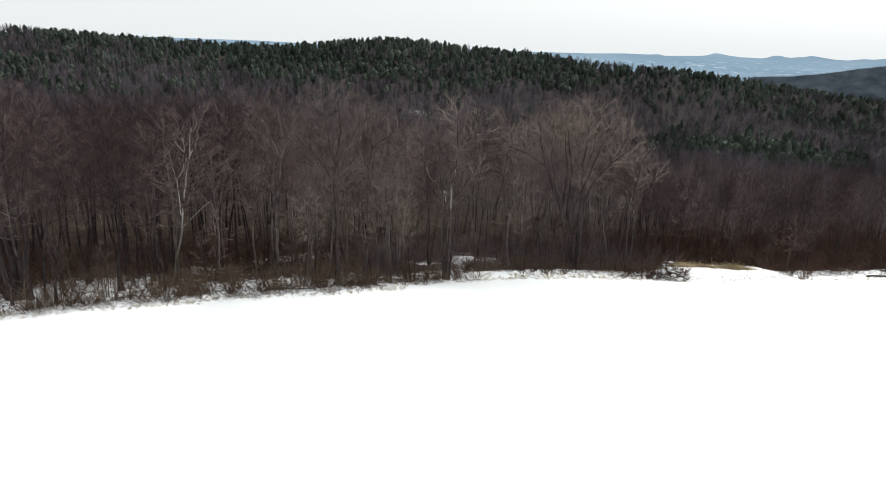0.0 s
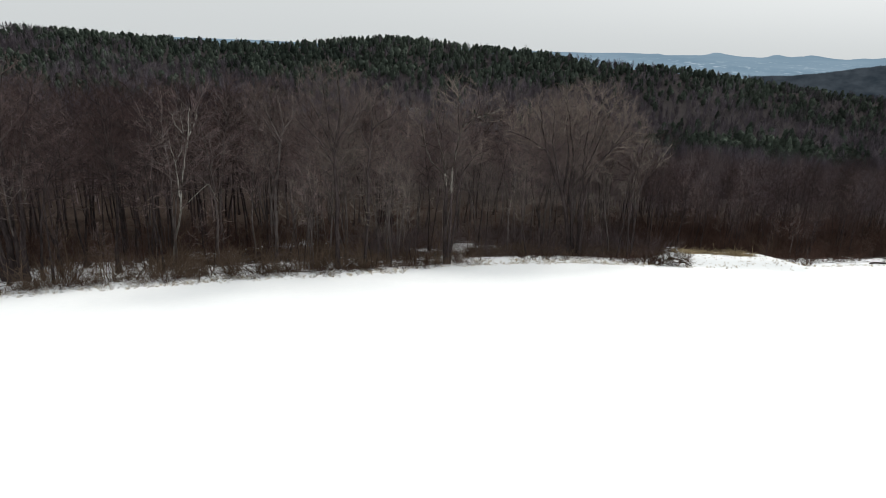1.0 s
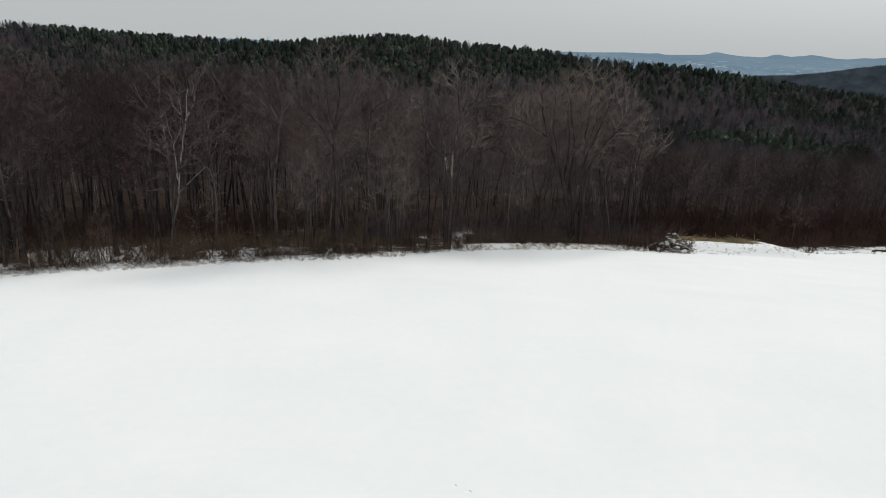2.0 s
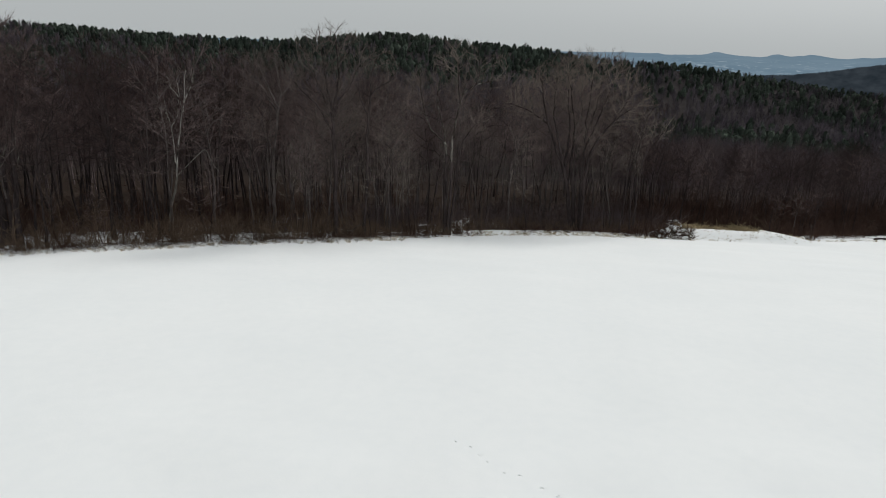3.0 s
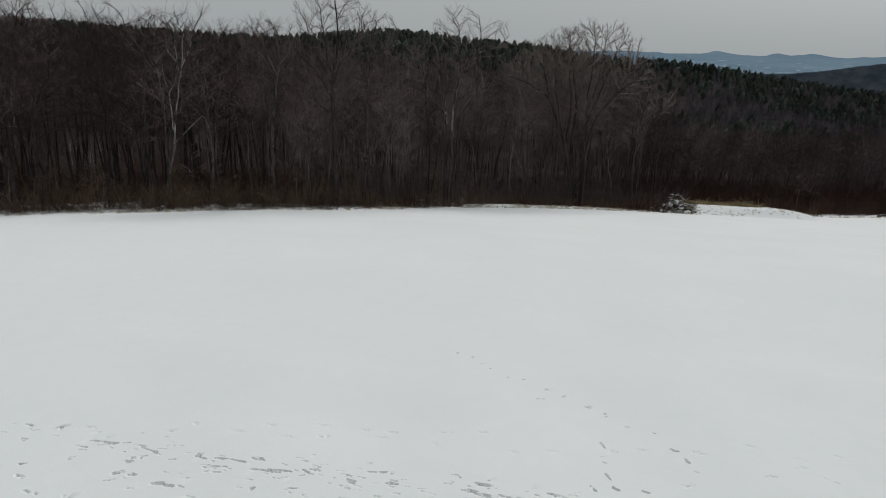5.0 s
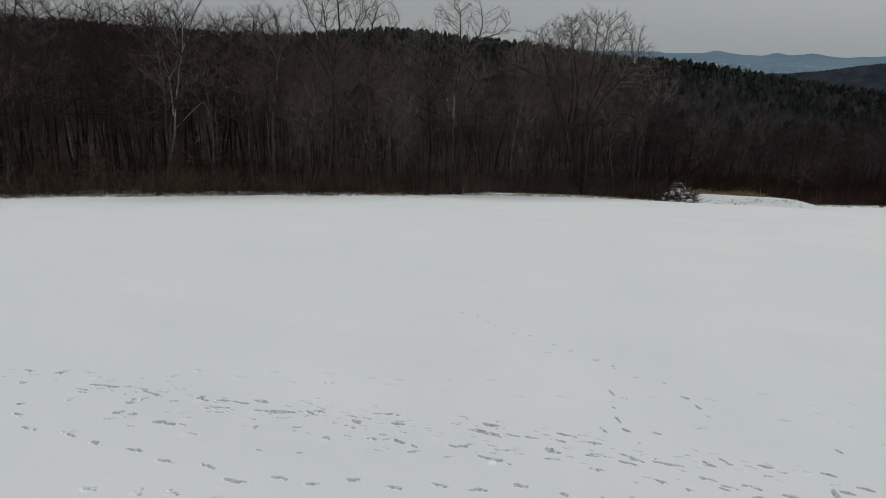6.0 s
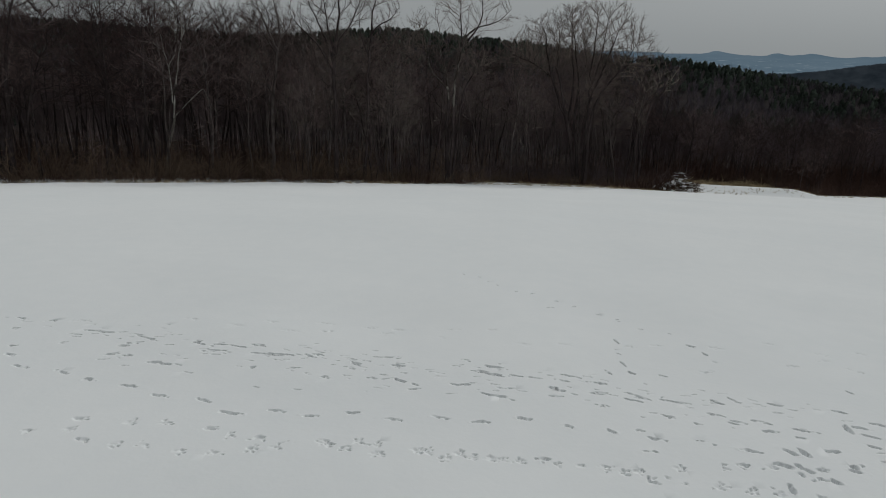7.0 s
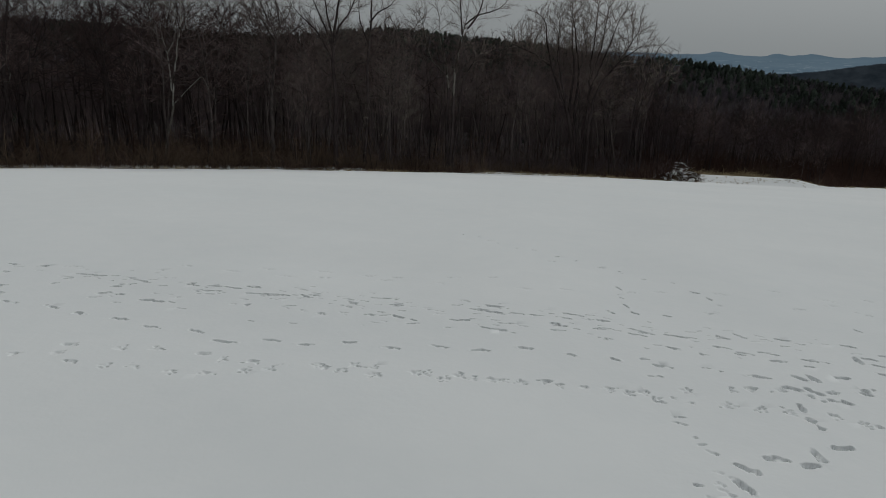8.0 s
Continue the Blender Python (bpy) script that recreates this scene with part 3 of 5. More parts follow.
def colonise(rng, pos, cloud, step, kill, rise, wander, reach=3.2, rounds=70):
    """Branches that grow from the seed points towards a cloud of buds, dividing as they go: places and parents."""
    pos, parent, kids = [np.asarray(p, float) for p in pos], [-1] * len(pos), [0] * len(pos)
    seeds = np.array(pos)
    gap = np.linalg.norm(cloud[:, None] - seeds[None], axis=2)
    near, far = gap.argmin(1), gap.min(1)
    root = np.array([seeds[:, 0].mean(), seeds[:, 1].mean(), seeds[:, 2].min() - 1.0])
    for _ in range(rounds):
        live = far > kill
        cloud, near, far = cloud[live], near[live], far[live]
        if not len(cloud):
            break
        pull = {}
        for i, u, away in zip(near, cloud, far):
            if away > max(reach, far.min() * 1.5):
                continue
            d = u - pos[i]
            pull[i] = pull.get(i, 0) + d / (np.linalg.norm(d) + 1e-6)
        grown, first = [], len(pos)
        for i, d in pull.items():
            if kids[i] > 2:
                continue
            d = unit(unit(d) + 0.45 * unit(pos[i] - root) + rng.normal(0, wander, 3) + np.array([0, 0, rise]))
            if parent[i] >= 0:
                d = unit(d + 0.35 * unit(pos[i] - pos[parent[i]]))
            if d @ unit(pos[i] - root) < 0.15:
                continue
            kids[i] += 1
            grown.append(pos[i] + d * step)
            pos.append(grown[-1])
            parent.append(i)
            kids.append(0)
        if not grown:
            break
        gap = np.linalg.norm(cloud[:, None] - np.array(grown)[None], axis=2)
        best = gap.min(1)
        closer = best < far
        near, far = np.where(closer, first + gap.argmin(1), near), np.where(closer, best, far)
    return np.array(pos), np.array(parent)


def clothe(rng, bough, crown, pos, parent, tip_r, twig_r, twigs, twig_len, power=2.2):
    """Limbs along the grown branches, thick where many tips hang on them, and sprays of twigs at the tips."""
    n = len(pos)
    load, main = np.zeros(n), np.full(n, -1)
    ends = np.ones(n, bool)
    ends[parent[parent >= 0]] = False
    for i in range(n - 1, -1, -1):
        if ends[i]:
            load[i] = tip_r ** power
        p = parent[i]
        if p >= 0:
            if parent[p] >= 0 and (main[p] < 0 or load[i] > load[main[p]]):
                main[p] = i
            load[p] += load[i]
    r = load ** (1 / power)
    # even out the bends along each branch
    run = np.where((main >= 0) & (parent >= 0))[0]
    for _ in range(5):
        pos[run] = 0.4 * pos[run] + 0.3 * (pos[parent[run]] + pos[main[run]])
    base, tips, thick = [], [], []
    for i in range(n):
        p = parent[i]
        if p < 0:
            continue
        if main[p] != i:
            chain = [p, i]
            while main[chain[-1]] >= 0:
                chain.append(main[chain[-1]])
            rad = r[chain]
            rad[0] = rad[1] * 1.1
            if len(chain) > 3:
                rad[-1] *= 0.6
            bough.limb(pos[chain], rad, 6 if rad[1] > 0.07 else 4 if rad[1] > 0.03 else 3)
        if r[i] < tip_r * 2.6:
            d = unit(pos[i] - pos[p])
            for _ in range(twigs + 1 if ends[i] else twigs - 1):
                k = pos[p] + (pos[i] - pos[p]) * rng.uniform(0.1, 1.0)
                way = unit(d + rng.normal(0, 0.42, 3) + np.array([0, 0, 0.12])) * twig_len * rng.uniform(0.6, 1.3)
                base.append(k)
                tips.append(k + way)
                thick.append(twig_r * rng.uniform(0.8, 1.2))
                # each twig divides once or twice more
                for _ in range(2):
                    k2 = k + way * rng.uniform(0.3, 0.75)
                    base.append(k2)
                    tips.append(k2 + unit(unit(way) + rng.normal(0, 0.45, 3)) * twig_len * rng.uniform(0.3, 0.7))
                    thick.append(twig_r * 0.7)
    crown.spikes(base, tips, np.array(thick), True)


def finish(crown, tips):
    if tips:
        crown.spikes([t[0] for t in tips], [t[1] for t in tips], np.array([t[2] for t in tips]))


def buds(rng, count, lobes):
    """Places spread through the rounded lobes of a crown: (across, up, half width, half height, half depth)."""
    size = np.array([a * b * c for _, _, a, b, c in lobes])
    out = []
    for x, z, a, b, c in (lobes[i] for i in rng.choice(len(lobes), count, p=size / size.sum())):
        u = unit(rng.normal(0, 1, 3)) * rng.uniform(0.05, 1.0) ** 0.36
        out.append((x + u[0] * a, u[1] * c, z + u[2] * b))
    return np.array(out)


def bare_tree(seed, height, stems=1, spread=0.5, crown_from=0.35, girth=0.02, count=150, wide=0.17, step=0.6, twig_r=0.012, rise=0.16):
    """A tree of wandering upright stems with a grown crown."""
    rng = np.random.default_rng(seed)
    trunk, bough, crown = Wood(), Wood(), Wood()
    for s in range(stems):
        turn = 2 * np.pi * (s + rng.uniform(-0.2, 0.2)) / stems
        out = np.array([np.cos(turn), np.sin(turn), 0])
        h = height * (1 if s == 0 else rng.uniform(0.75, 0.98))
        start = out * (0.12 if stems > 1 else 0) + np.array([0, 0, -0.3])
        line = bent(rng, start, np.array([0, 0, 1.0]) + out * (spread * 0.28 if stems > 1 else 0), h * 0.86, 11, 0.06, 0.06)
        r0 = girth * h * (0.75 if stems > 1 else 1)
        rad = r0 * (1 - np.linspace(0, 1, 12) ** 0.8 * 0.9)
        rad[0] *= 1.5
        trunk.limb(line, rad, 7)
        mid = line[8]
        cloud = buds(rng, count // stems, [(0, 0, wide * h * 1.1, 0.5 * (1 - crown_from) * h, wide * h), (0, 0.1 * h, wide * h * 0.8, 0.36 * (1 - crown_from) * h, wide * h * 0.8)])
        cloud[:, 2] += (0.55 + 0.45 * crown_from) * h - 0.05 * h
        cloud[:, :2] += mid[:2]
        seeds = [p for p in line if p[2] > crown_from * h] or [line[-1]]
        pos, parent = colonise(rng, seeds, cloud, step, step * 1.15, rise, 0.12)
        clothe(rng, bough, crown, pos, parent, twig_r * 1.6, twig_r, 2, step * 1.9)
    return {"trunk": trunk, "bough": bough, "crown": crown}


def shaped_tree(seed, stems, lobes, count, twig_r=0.008, step=0.42, low=0.35, rise=0.07, twigs=3, tip_r=0.012):
    """A tree whose stems bend as given, (girth radius, (across, up), ...), and whose crown fills the lobes."""
    rng = np.random.default_rng(seed)
    bough, crown, trunks, seeds = Wood(), Wood(), [], []
    for r0, *knots in stems:
        k = np.array(knots, float)
        n = 20
        t, m = np.linspace(0, len(k) - 1, n), np.arange(len(k))
        line = np.stack([np.interp(t, m, k[:, 0]), np.cumsum(rng.normal(0, 0.1, n)), np.interp(t, m, k[:, 1])], 1)
        line[1:-1] = (line[:-2] + 2 * line[1:-1] + line[2:]) / 4
        far = np.linalg.norm(line[-1] - line[0]) / n
        line[1:, 0] += rng.normal(0, 0.06, n - 1) * far + 0.5 * np.cumsum(rng.normal(0, 0.05, n - 1)) * far
        line[1:, 2] += rng.normal(0, 0.06, n - 1) * far
        rooted = k[0, 1] <= 0.5
        if not rooted and seeds:
            # a limb springs from the stem that it is nearest to
            every = np.array(seeds)
            line[:, 1] += every[np.linalg.norm((every - line[0])[:, [0, 2]], axis=1).argmin()][1] - line[0, 1]
        rad = r0 * (1 - np.linspace(0, 1, n) * (0.3 if rooted and k[-1, 1] < 10 else 0.8)) * rng.uniform(0.92, 1.08, n)
        if rooted:
            line[0, 2] = -0.35
            rad[0] *= 1.5
            rad[1] *= 1.15
        trunks.append(Wood())
        trunks[-1].limb(line, rad, 8)
        seeds += list(line)
    top = max(p[2] for p in seeds)
    if count:
        pos, parent = colonise(rng, [p for p in seeds if p[2] > low * top], buds(rng, count, lobes), step, step * 1.3, rise, 0.12)
        clothe(rng, bough, crown, pos, parent, tip_r, twig_r, twigs, step * 1.9)
    return {"trunk": trunks[0], "limb": trunks[1:], "bough": bough, "crown": crown}


def tree_thing(name, label, group, built, bark=BARK, twig=TWIG, light=GREY_BARK, pale=(), pale_bark=PALE):
    """A tree of a trunk, the limbs that stand out singly, and a crown of branches and twigs."""
    ob = tagged(new(name), label, "tree", group)
    new("trunk", built["trunk"].mesh("trunk", bark)).parent = ob
    for s, w in enumerate(built.get("limb", [])):
        # pale limbs: the sunlight on them is part of this lighter bark colour
        p = new("limb", w.mesh("limb", pale_bark if s + 1 in pale else bark))
        p.parent = ob
        if s + 1 in pale:
            tagged(p, "pale limb with sunlit tone painted in and peeling bark")
    crown = new("crown", built["bough"].mesh("crown", light))
    crown.parent = ob
    tagged(new("twig_spray", built["crown"].mesh("twig_spray", twig)), "fine bare twigs", kind="stuff").parent = crown
    return ob


def stand(ob, x, y, turn=0.0, scale=1.0):
    ob.matrix_basis = pose(x, y, ground_z(x, y), 0, 0, turn) @ Matrix.Scale(scale, 4)
    return ob


EDGE_GROUP = "bare trees along the field's edge"

# stems of the trees that stand out: girth radius, then bends (across, up)
BIRCH = [
    (0.143, (-0.4, 0), (-0.1, 3.5), (0.7, 6.2)),
    (0.0806, (0.7, 6.2), (0.6, 8.9), (0.5, 10.9), (0.1, 12.4), (-0.1, 14.3)),
    (0.0845, (0.7, 6.2), (1.4, 10.1), (2.1, 12.9), (2.0, 14.3), (1.9, 16.1)),
    (0.065, (2.1, 12.7), (2.6, 15.0), (2.9, 16.6)),
    (0.0585, (2.2, 13.3), (3.0, 14.6), (3.5, 15.9)),
    (0.045, (0.7, 6.2), (2.0, 7.5), (3.5, 8.9), (3.9, 9.0), (4.5, 7.6), (5.0, 6.7)),
    (0.052, (0.5, 10.9), (1.2, 12.1), (1.5, 13.8)),
    (0.0455, (0.1, 12.4), (-0.6, 12.9), (-0.9, 13.6)),
    (0.0455, (2.0, 14.0), (1.2, 15.0), (1.0, 16.0)),
]
GAP_TREE = [
    (0.2, (-0.1, 0), (-0.3, 6.0), (-0.2, 9.2)),
    (0.12, (-0.2, 9.0), (-0.2, 10.2), (-1.2, 11.1), (-2.1, 12.0), (-2.8, 14.2), (-3.1, 16.0)),
    (0.17, (0.2, 0), (0.4, 6.0), (0.4, 8.6)),
    (0.14, (0.4, 8.4), (0.4, 10.5), (0.8, 13.3), (1.2, 14.9), (1.6, 16.7)),
    (0.1, (1.4, 15.6), (2.6, 16.6), (4.0, 16.9), (5.2, 17.5), (6.0, 18.4)),
    (0.16, (0.4, 0), (0.5, 1.3), (1.0, 5.4), (1.2, 9.0), (1.6, 10.6), (2.5, 12.2), (3.4, 12.8)),
    (0.09, (-0.2, 9.2), (-0.5, 11.8), (-1.1, 13.9), (-1.3, 15.9)),
    (0.09, (1.1, 14.6), (0.9, 17.0), (0.8, 19.2)),
    (0.11, (1.6, 15.2), (2.6, 16.4), (3.1, 17.8), (2.8, 20.2)),
]
TALL_TREE = [
    (0.25, (0.1, 0), (0.1, 5.4), (0.1, 10.2), (0.1, 13.9), (0.9, 16.5), (0.6, 20.4)),
    (0.11, (0.1, 10.6), (-1.5, 13.6), (-2.6, 14.6), (-3.9, 15.8)),
    (0.12, (0.1, 11.4), (-0.7, 13.9), (-1.5, 15.6), (-2.3, 17.6)),
    (0.14, (0.1, 12.0), (-0.2, 13.9), (-0.4, 15.4), (-0.9, 19.4)),
    (0.13, (0.1, 12.4), (0.5, 14.0), (1.5, 15.2), (2.6, 17.6)),
]
SLANT_TREE = [
    (0.16, (-0.6, 0), (-0.2, 7.0), (0.1, 14.4), (0.3, 16.5), (0.9, 18.6)),
    (0.09, (0.1, 14.6), (1.0, 15.6), (2.2, 16.2), (3.0, 17.4)),
    (0.08, (0.0, 12.5), (-0.8, 14.6), (-1.0, 16.8)),
]
DARK_TREE = [
    (0.3, (0.6, 0), (0.2, 2.9), (-0.6, 7.1), (-1.4, 9.3), (-2.6, 11.8), (-3.5, 14.0), (-4.2, 17.0), (-4.6, 19.4)),
    (0.12, (-3.4, 13.8), (-5.8, 15.3), (-8.4, 16.3)),
    (0.18, (-0.6, 7.1), (-2.0, 12.0), (-2.9, 15.0), (-2.8, 19.6)),
    (0.15, (-0.8, 8.0), (-0.6, 13.0), (-1.2, 17.0), (-1.4, 20.6)),
]
BROAD_TREE = [
    (0.21, (-1.0, 0), (-1.8, 5.6), (-2.4, 9.0), (-2.0, 11.5), (-2.1, 13.7), (-2.8, 16.9), (-3.6, 20.0)),
    (0.22, (-0.6, 0), (-0.6, 4.1), (-0.6, 7.9), (-0.6, 11.6), (-0.8, 15.2), (-0.4, 20.6)),
    (0.07, (-2.1, 13.6), (-1.5, 14.4), (-1.5, 15.8), (-2.1, 17.8)),
    (0.2, (-0.4, 0), (-0.5, 9.0), (0.3, 11.6), (1.2, 13.1), (2.8, 14.9), (5.2, 16.4)),
    (0.15, (-0.6, 11.0), (1.0, 15.4), (2.4, 19.6)),
    (0.13, (0.2, 11.4), (2.4, 14.6), (4.2, 18.0)),
    (0.13, (-0.6, 12.4), (0.4, 16.0), (0.8, 20.6)),
]
SLIM_CLUMP = [
    (0.11, (-1.5, 0), (-1.2, 4.9), (-1.2, 9.4), (-0.7, 13.1), (0.2, 16.0)),
    (0.11, (0.1, 0), (0.2, 4.9), (0.3, 9.1), (1.6, 11.7), (2.8, 13.6)),
    (0.11, (-0.2, 0), (-0.7, 6.4), (-0.6, 10.9), (0.1, 15.3), (1.6, 17.4)),
    (0.07, (0.3, 9.1), (1.2, 12.6), (2.0, 15.6)),
]
MANY_STEMS = [
    (0.38, (-0.8, 0), (-1.2, 2.2), (-1.7, 6.0), (-1.9, 10.5), (-2.2, 15.0)),
    (0.34, (-0.3, 0), (-0.5, 6.0), (-0.6, 11.0), (-0.2, 15.4), (0.4, 19.0)),
    (0.24, (0.1, 0), (0.2, 7.0), (0.4, 11.0), (1.0, 15.2), (1.8, 18.6)),
    (0.16, (0.5, 0), (0.8, 4.0), (1.4, 7.0)),
    (0.06, (1.4, 7.0), (2.0, 8.4), (2.1, 10.0), (2.7, 11.6)),
    (0.06, (0.4, 8.0), (0.9, 10.0), (1.0, 12.4)),
    (0.24, (0.7, 0), (1.2, 4.0), (1.5, 9.0), (2.4, 13.4), (3.6, 16.8)),
    (0.2, (-1.2, 0), (-2.4, 1.6), (-3.2, 4.6), (-3.8, 9.0), (-4.2, 13.0)),
]
FORKED_TREE = [
    (0.22, (0.0, 0), (0.0, 4.6), (0.3, 8.8), (0.9, 13.0), (1.3, 15.2), (0.9, 18.2)),
    (0.12, (1.0, 13.4), (-0.2, 16.1), (-0.9, 18.0)),
    (0.1, (0.9, 13.0), (-1.0, 15.6), (-2.7, 16.9)),
    (0.1, (1.2, 14.6), (2.1, 15.8), (2.8, 17.4)),
    (0.1, (0.3, 8.8), (-0.8, 11.0), (-1.4, 13.2)),
]
UPRIGHT_TREE = [
    (0.2, (0.0, 0), (0.1, 8.0), (0.0, 13.0), (0.3, 18.0)),
    (0.1, (0.1, 9.0), (-1.2, 13.4), (-2.0, 17.0)),
    (0.1, (0.1, 9.6), (1.3, 13.6), (2.2, 17.2)),
    (0.09, (0.0, 12.0), (-0.6, 15.0), (-0.9, 18.0)),
]
# x, y, stems, (crown lobes: across, up, half width, half height, half depth), buds, reach of a twig, bark, twigs, pale limbs, label
SHAPED = [
    (-27.7, 62.2, BIRCH, [(1.9, 15.2, 1.8, 1.6, 1.2), (0.2, 12.6, 1.2, 1.6, 0.9), (4.2, 8.0, 0.9, 0.9, 0.6)], 90, 0.34, GREY_BARK, TWIG_PALE, tuple(range(1, 9)), "pale-barked forked birch with a thin dead top"),
    (0.3, 69.0, GAP_TREE, [(0.6, 17.6, 2.8, 3.4, 2.2), (4.4, 17.6, 2.3, 2.2, 1.8), (-3.2, 15.4, 2.0, 2.6, 1.8), (2.8, 12.6, 1.9, 1.9, 1.8)], 520, 0.44, BARK, CROWN_TWIG, (1, 3, 4, 6), "bare tree with leaning stems beside a snowy gap"),
    (-11.3, 63.8, TALL_TREE, [(0.1, 17.6, 4.3, 3.6, 3.2), (-3.0, 15.6, 2.0, 1.8, 1.8), (0.2, 12.4, 3.0, 2.2, 2.2)], 640, 0.44, BARK, CROWN_TWIG, (), "tall slim bare tree with a high open crown"),
    (-7.8, 64.6, SLANT_TREE, [(0.9, 17.0, 2.5, 2.4, 2.0), (0.0, 12.6, 1.8, 2.4, 1.6)], 260, 0.44, BARK, CROWN_TWIG, (), "slim bare tree with slanting upper limbs"),
    (16.3, 81.0, DARK_TREE, [(-4.6, 17.2, 3.6, 3.8, 3.4), (-2.0, 19.0, 2.8, 3.2, 3.0), (-7.4, 16.4, 2.2, 2.4, 1.8)], 1350, 0.44, BARK, CROWN_TWIG, (), "broad bare dark-trunked tree with a grey crown"),
    (18.4, 80.3, BROAD_TREE, [(-1.8, 18.4, 3.2, 4.6, 4.2), (1.8, 18.2, 3.6, 4.4, 4.0), (4.4, 16.4, 2.7, 3.2, 2.8), (0.2, 12.6, 3.2, 2.2, 2.4)], 1300, 0.44, BARK, CROWN_TWIG, (2,), "broad bare many-stemmed tree with a domed grey crown"),
    (24.5, 79.5, SLIM_CLUMP, [(0.4, 14.0, 2.1, 3.2, 1.8), (2.2, 13.4, 1.8, 2.2, 1.4), (-0.8, 9.4, 1.4, 2.4, 1.4)], 360, 0.44, BARK, TWIG_PALE, (), "slender bare clump of pale grey stems"),
    (-39.3, 54.8, MANY_STEMS, [(0.8, 16.8, 4.2, 3.6, 3.4), (4.2, 15.0, 2.4, 3.0, 2.4), (-2.8, 13.6, 2.4, 3.4, 2.4), (1.4, 10.0, 3.0, 2.2, 2.0)], 900, 0.46, BARK, TWIG, (4, 5), "bare many-stemmed grey-brown tree at the field's edge"),
    (-18.7, 67.1, FORKED_TREE, [(-0.2, 16.6, 2.9, 2.6, 2.6), (1.8, 15.4, 1.5, 2.2, 1.6), (-1.0, 11.6, 1.8, 2.2, 1.6)], 480, 0.44, MID_BARK, CROWN_TWIG, (), "bare forked grey tree with crooked limbs"),
    (-34.4, 64.6, UPRIGHT_TREE, [(0.0, 15.6, 2.6, 3.6, 2.4), (0.2, 11.4, 2.0, 2.4, 2.0)], 300, 0.46, BARK, TWIG_RED, (), "upright bare tree with a dense round crown"),
    (-30.8, 68.4, UPRIGHT_TREE, [(0.0, 16.2, 2.7, 3.4, 2.4), (-0.4, 11.6, 2.0, 2.4, 2.0)], 300, 0.46, BARK, TWIG_RED, (), "upright bare tree with a dense round crown"),
]
# x, y, height, stems, crown from, fullness, girth, label
PLAIN = [
    (-37.6, 62.6, 15.5, 1, 0.4, 10, 0.015, "bare dark-trunked tree in the wood's edge"),
    (-34.0, 66.2, 15.5, 1, 0.4, 10, 0.015, "bare dark-trunked tree in the wood's edge"),
    (-36.4, 56.6, 7.0, 3, 0.2, 6, 0.008, "small bare clump of thin stems by the snow"),
    (-32.6, 57.0, 6.0, 3, 0.2, 6, 0.008, "small bare clump of thin stems by the snow"),
    (-23.5, 60.6, 9.0, 2, 0.2, 8, 0.008, "small twiggy bare tree at the field's edge"),
    (-15.0, 63.6, 12.0, 2, 0.25, 9, 0.009, "small twiggy bare tree at the field's edge"),
    (-7.4, 64.5, 12.5, 2, 0.22, 9, 0.009, "small twiggy bare tree at the field's edge"),
    (-5.7, 65.4, 13.5, 1, 0.22, 12, 0.01, "small twiggy bare tree at the field's edge"),
    (-3.4, 67.6, 11.0, 2, 0.22, 9, 0.009, "small twiggy bare tree at the field's edge"),
    (4.6, 78.5, 14.5, 1, 0.35, 11, 0.015, "bare dark-trunked tree behind a snowy gap"),
    (5.6, 80.6, 13.0, 1, 0.3, 10, 0.012, "bare dark-trunked tree behind a snowy gap"),
    (10.6, 77.6, 13.5, 1, 0.25, 11, 0.009, "slim bare tree behind a low bank"),
    (21.2, 80.6, 13.0, 1, 0.25, 11, 0.009, "slim bare tree behind a low bank"),
    (-30.5, 62.0, 13.0, 1, 0.35, 9, 0.011, "slim bare tree in the wood's edge"),
    (33.5, 87.0, 12.5, 1, 0.3, 10, 0.012, "slim dark bare tree behind the snowy bank"),
    (37.2, 90.0, 13.0, 1, 0.35, 10, 0.013, "slim dark bare tree behind the snowy bank"),
    (41.0, 88.5, 10.5, 2, 0.3, 8, 0.012, "low forked bare tree behind the snowy bank"),
    (44.8, 93.0, 13.5, 1, 0.4, 10, 0.013, "slim dark bare tree behind the snowy bank"),
    (49.6, 91.5, 9.0, 3, 0.2, 7, 0.012, "low spreading bare clump behind the bank"),
    (54.0, 90.5, 8.0, 3, 0.2, 7, 0.012, "low spreading bare clump behind the bank"),
    (58.0, 96.0, 12.0, 1, 0.35, 10, 0.013, "slim dark bare tree behind the snowy bank"),
    (63.0, 97.0, 13.0, 1, 0.35, 10, 0.013, "slim dark bare tree behind the snowy bank"),
]


def edge_trees():
    for i, (x, y, stems, lobes, count, step, bark, twig, pale, label) in enumerate(SHAPED):
        birch = stems is BIRCH
        built = shaped_tree(100 + i, stems, lobes, int(count * 1.9), 0.0095, step, tip_r=0.01 if birch else 0.016, twigs=2 if birch else 4 if count > 1000 else 3)
        # boughs east of -5 wear the lit bark copy, farther west darker bark
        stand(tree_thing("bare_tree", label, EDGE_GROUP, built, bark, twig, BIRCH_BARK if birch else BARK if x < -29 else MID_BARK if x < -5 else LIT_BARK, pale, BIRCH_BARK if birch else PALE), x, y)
    for i, (x, y, h, stems, cf, count, girth, label) in enumerate(PLAIN):
        built = bare_tree(140 + i, h * 0.92, stems, 0.5, cf, girth, count * 13, 0.15, 0.5, 0.01)
        stand(tree_thing("bare_tree", label, EDGE_GROUP, built, BARK, TWIG if x < -16 or x > 30 else TWIG_PALE, light=MID_BARK), x, y)


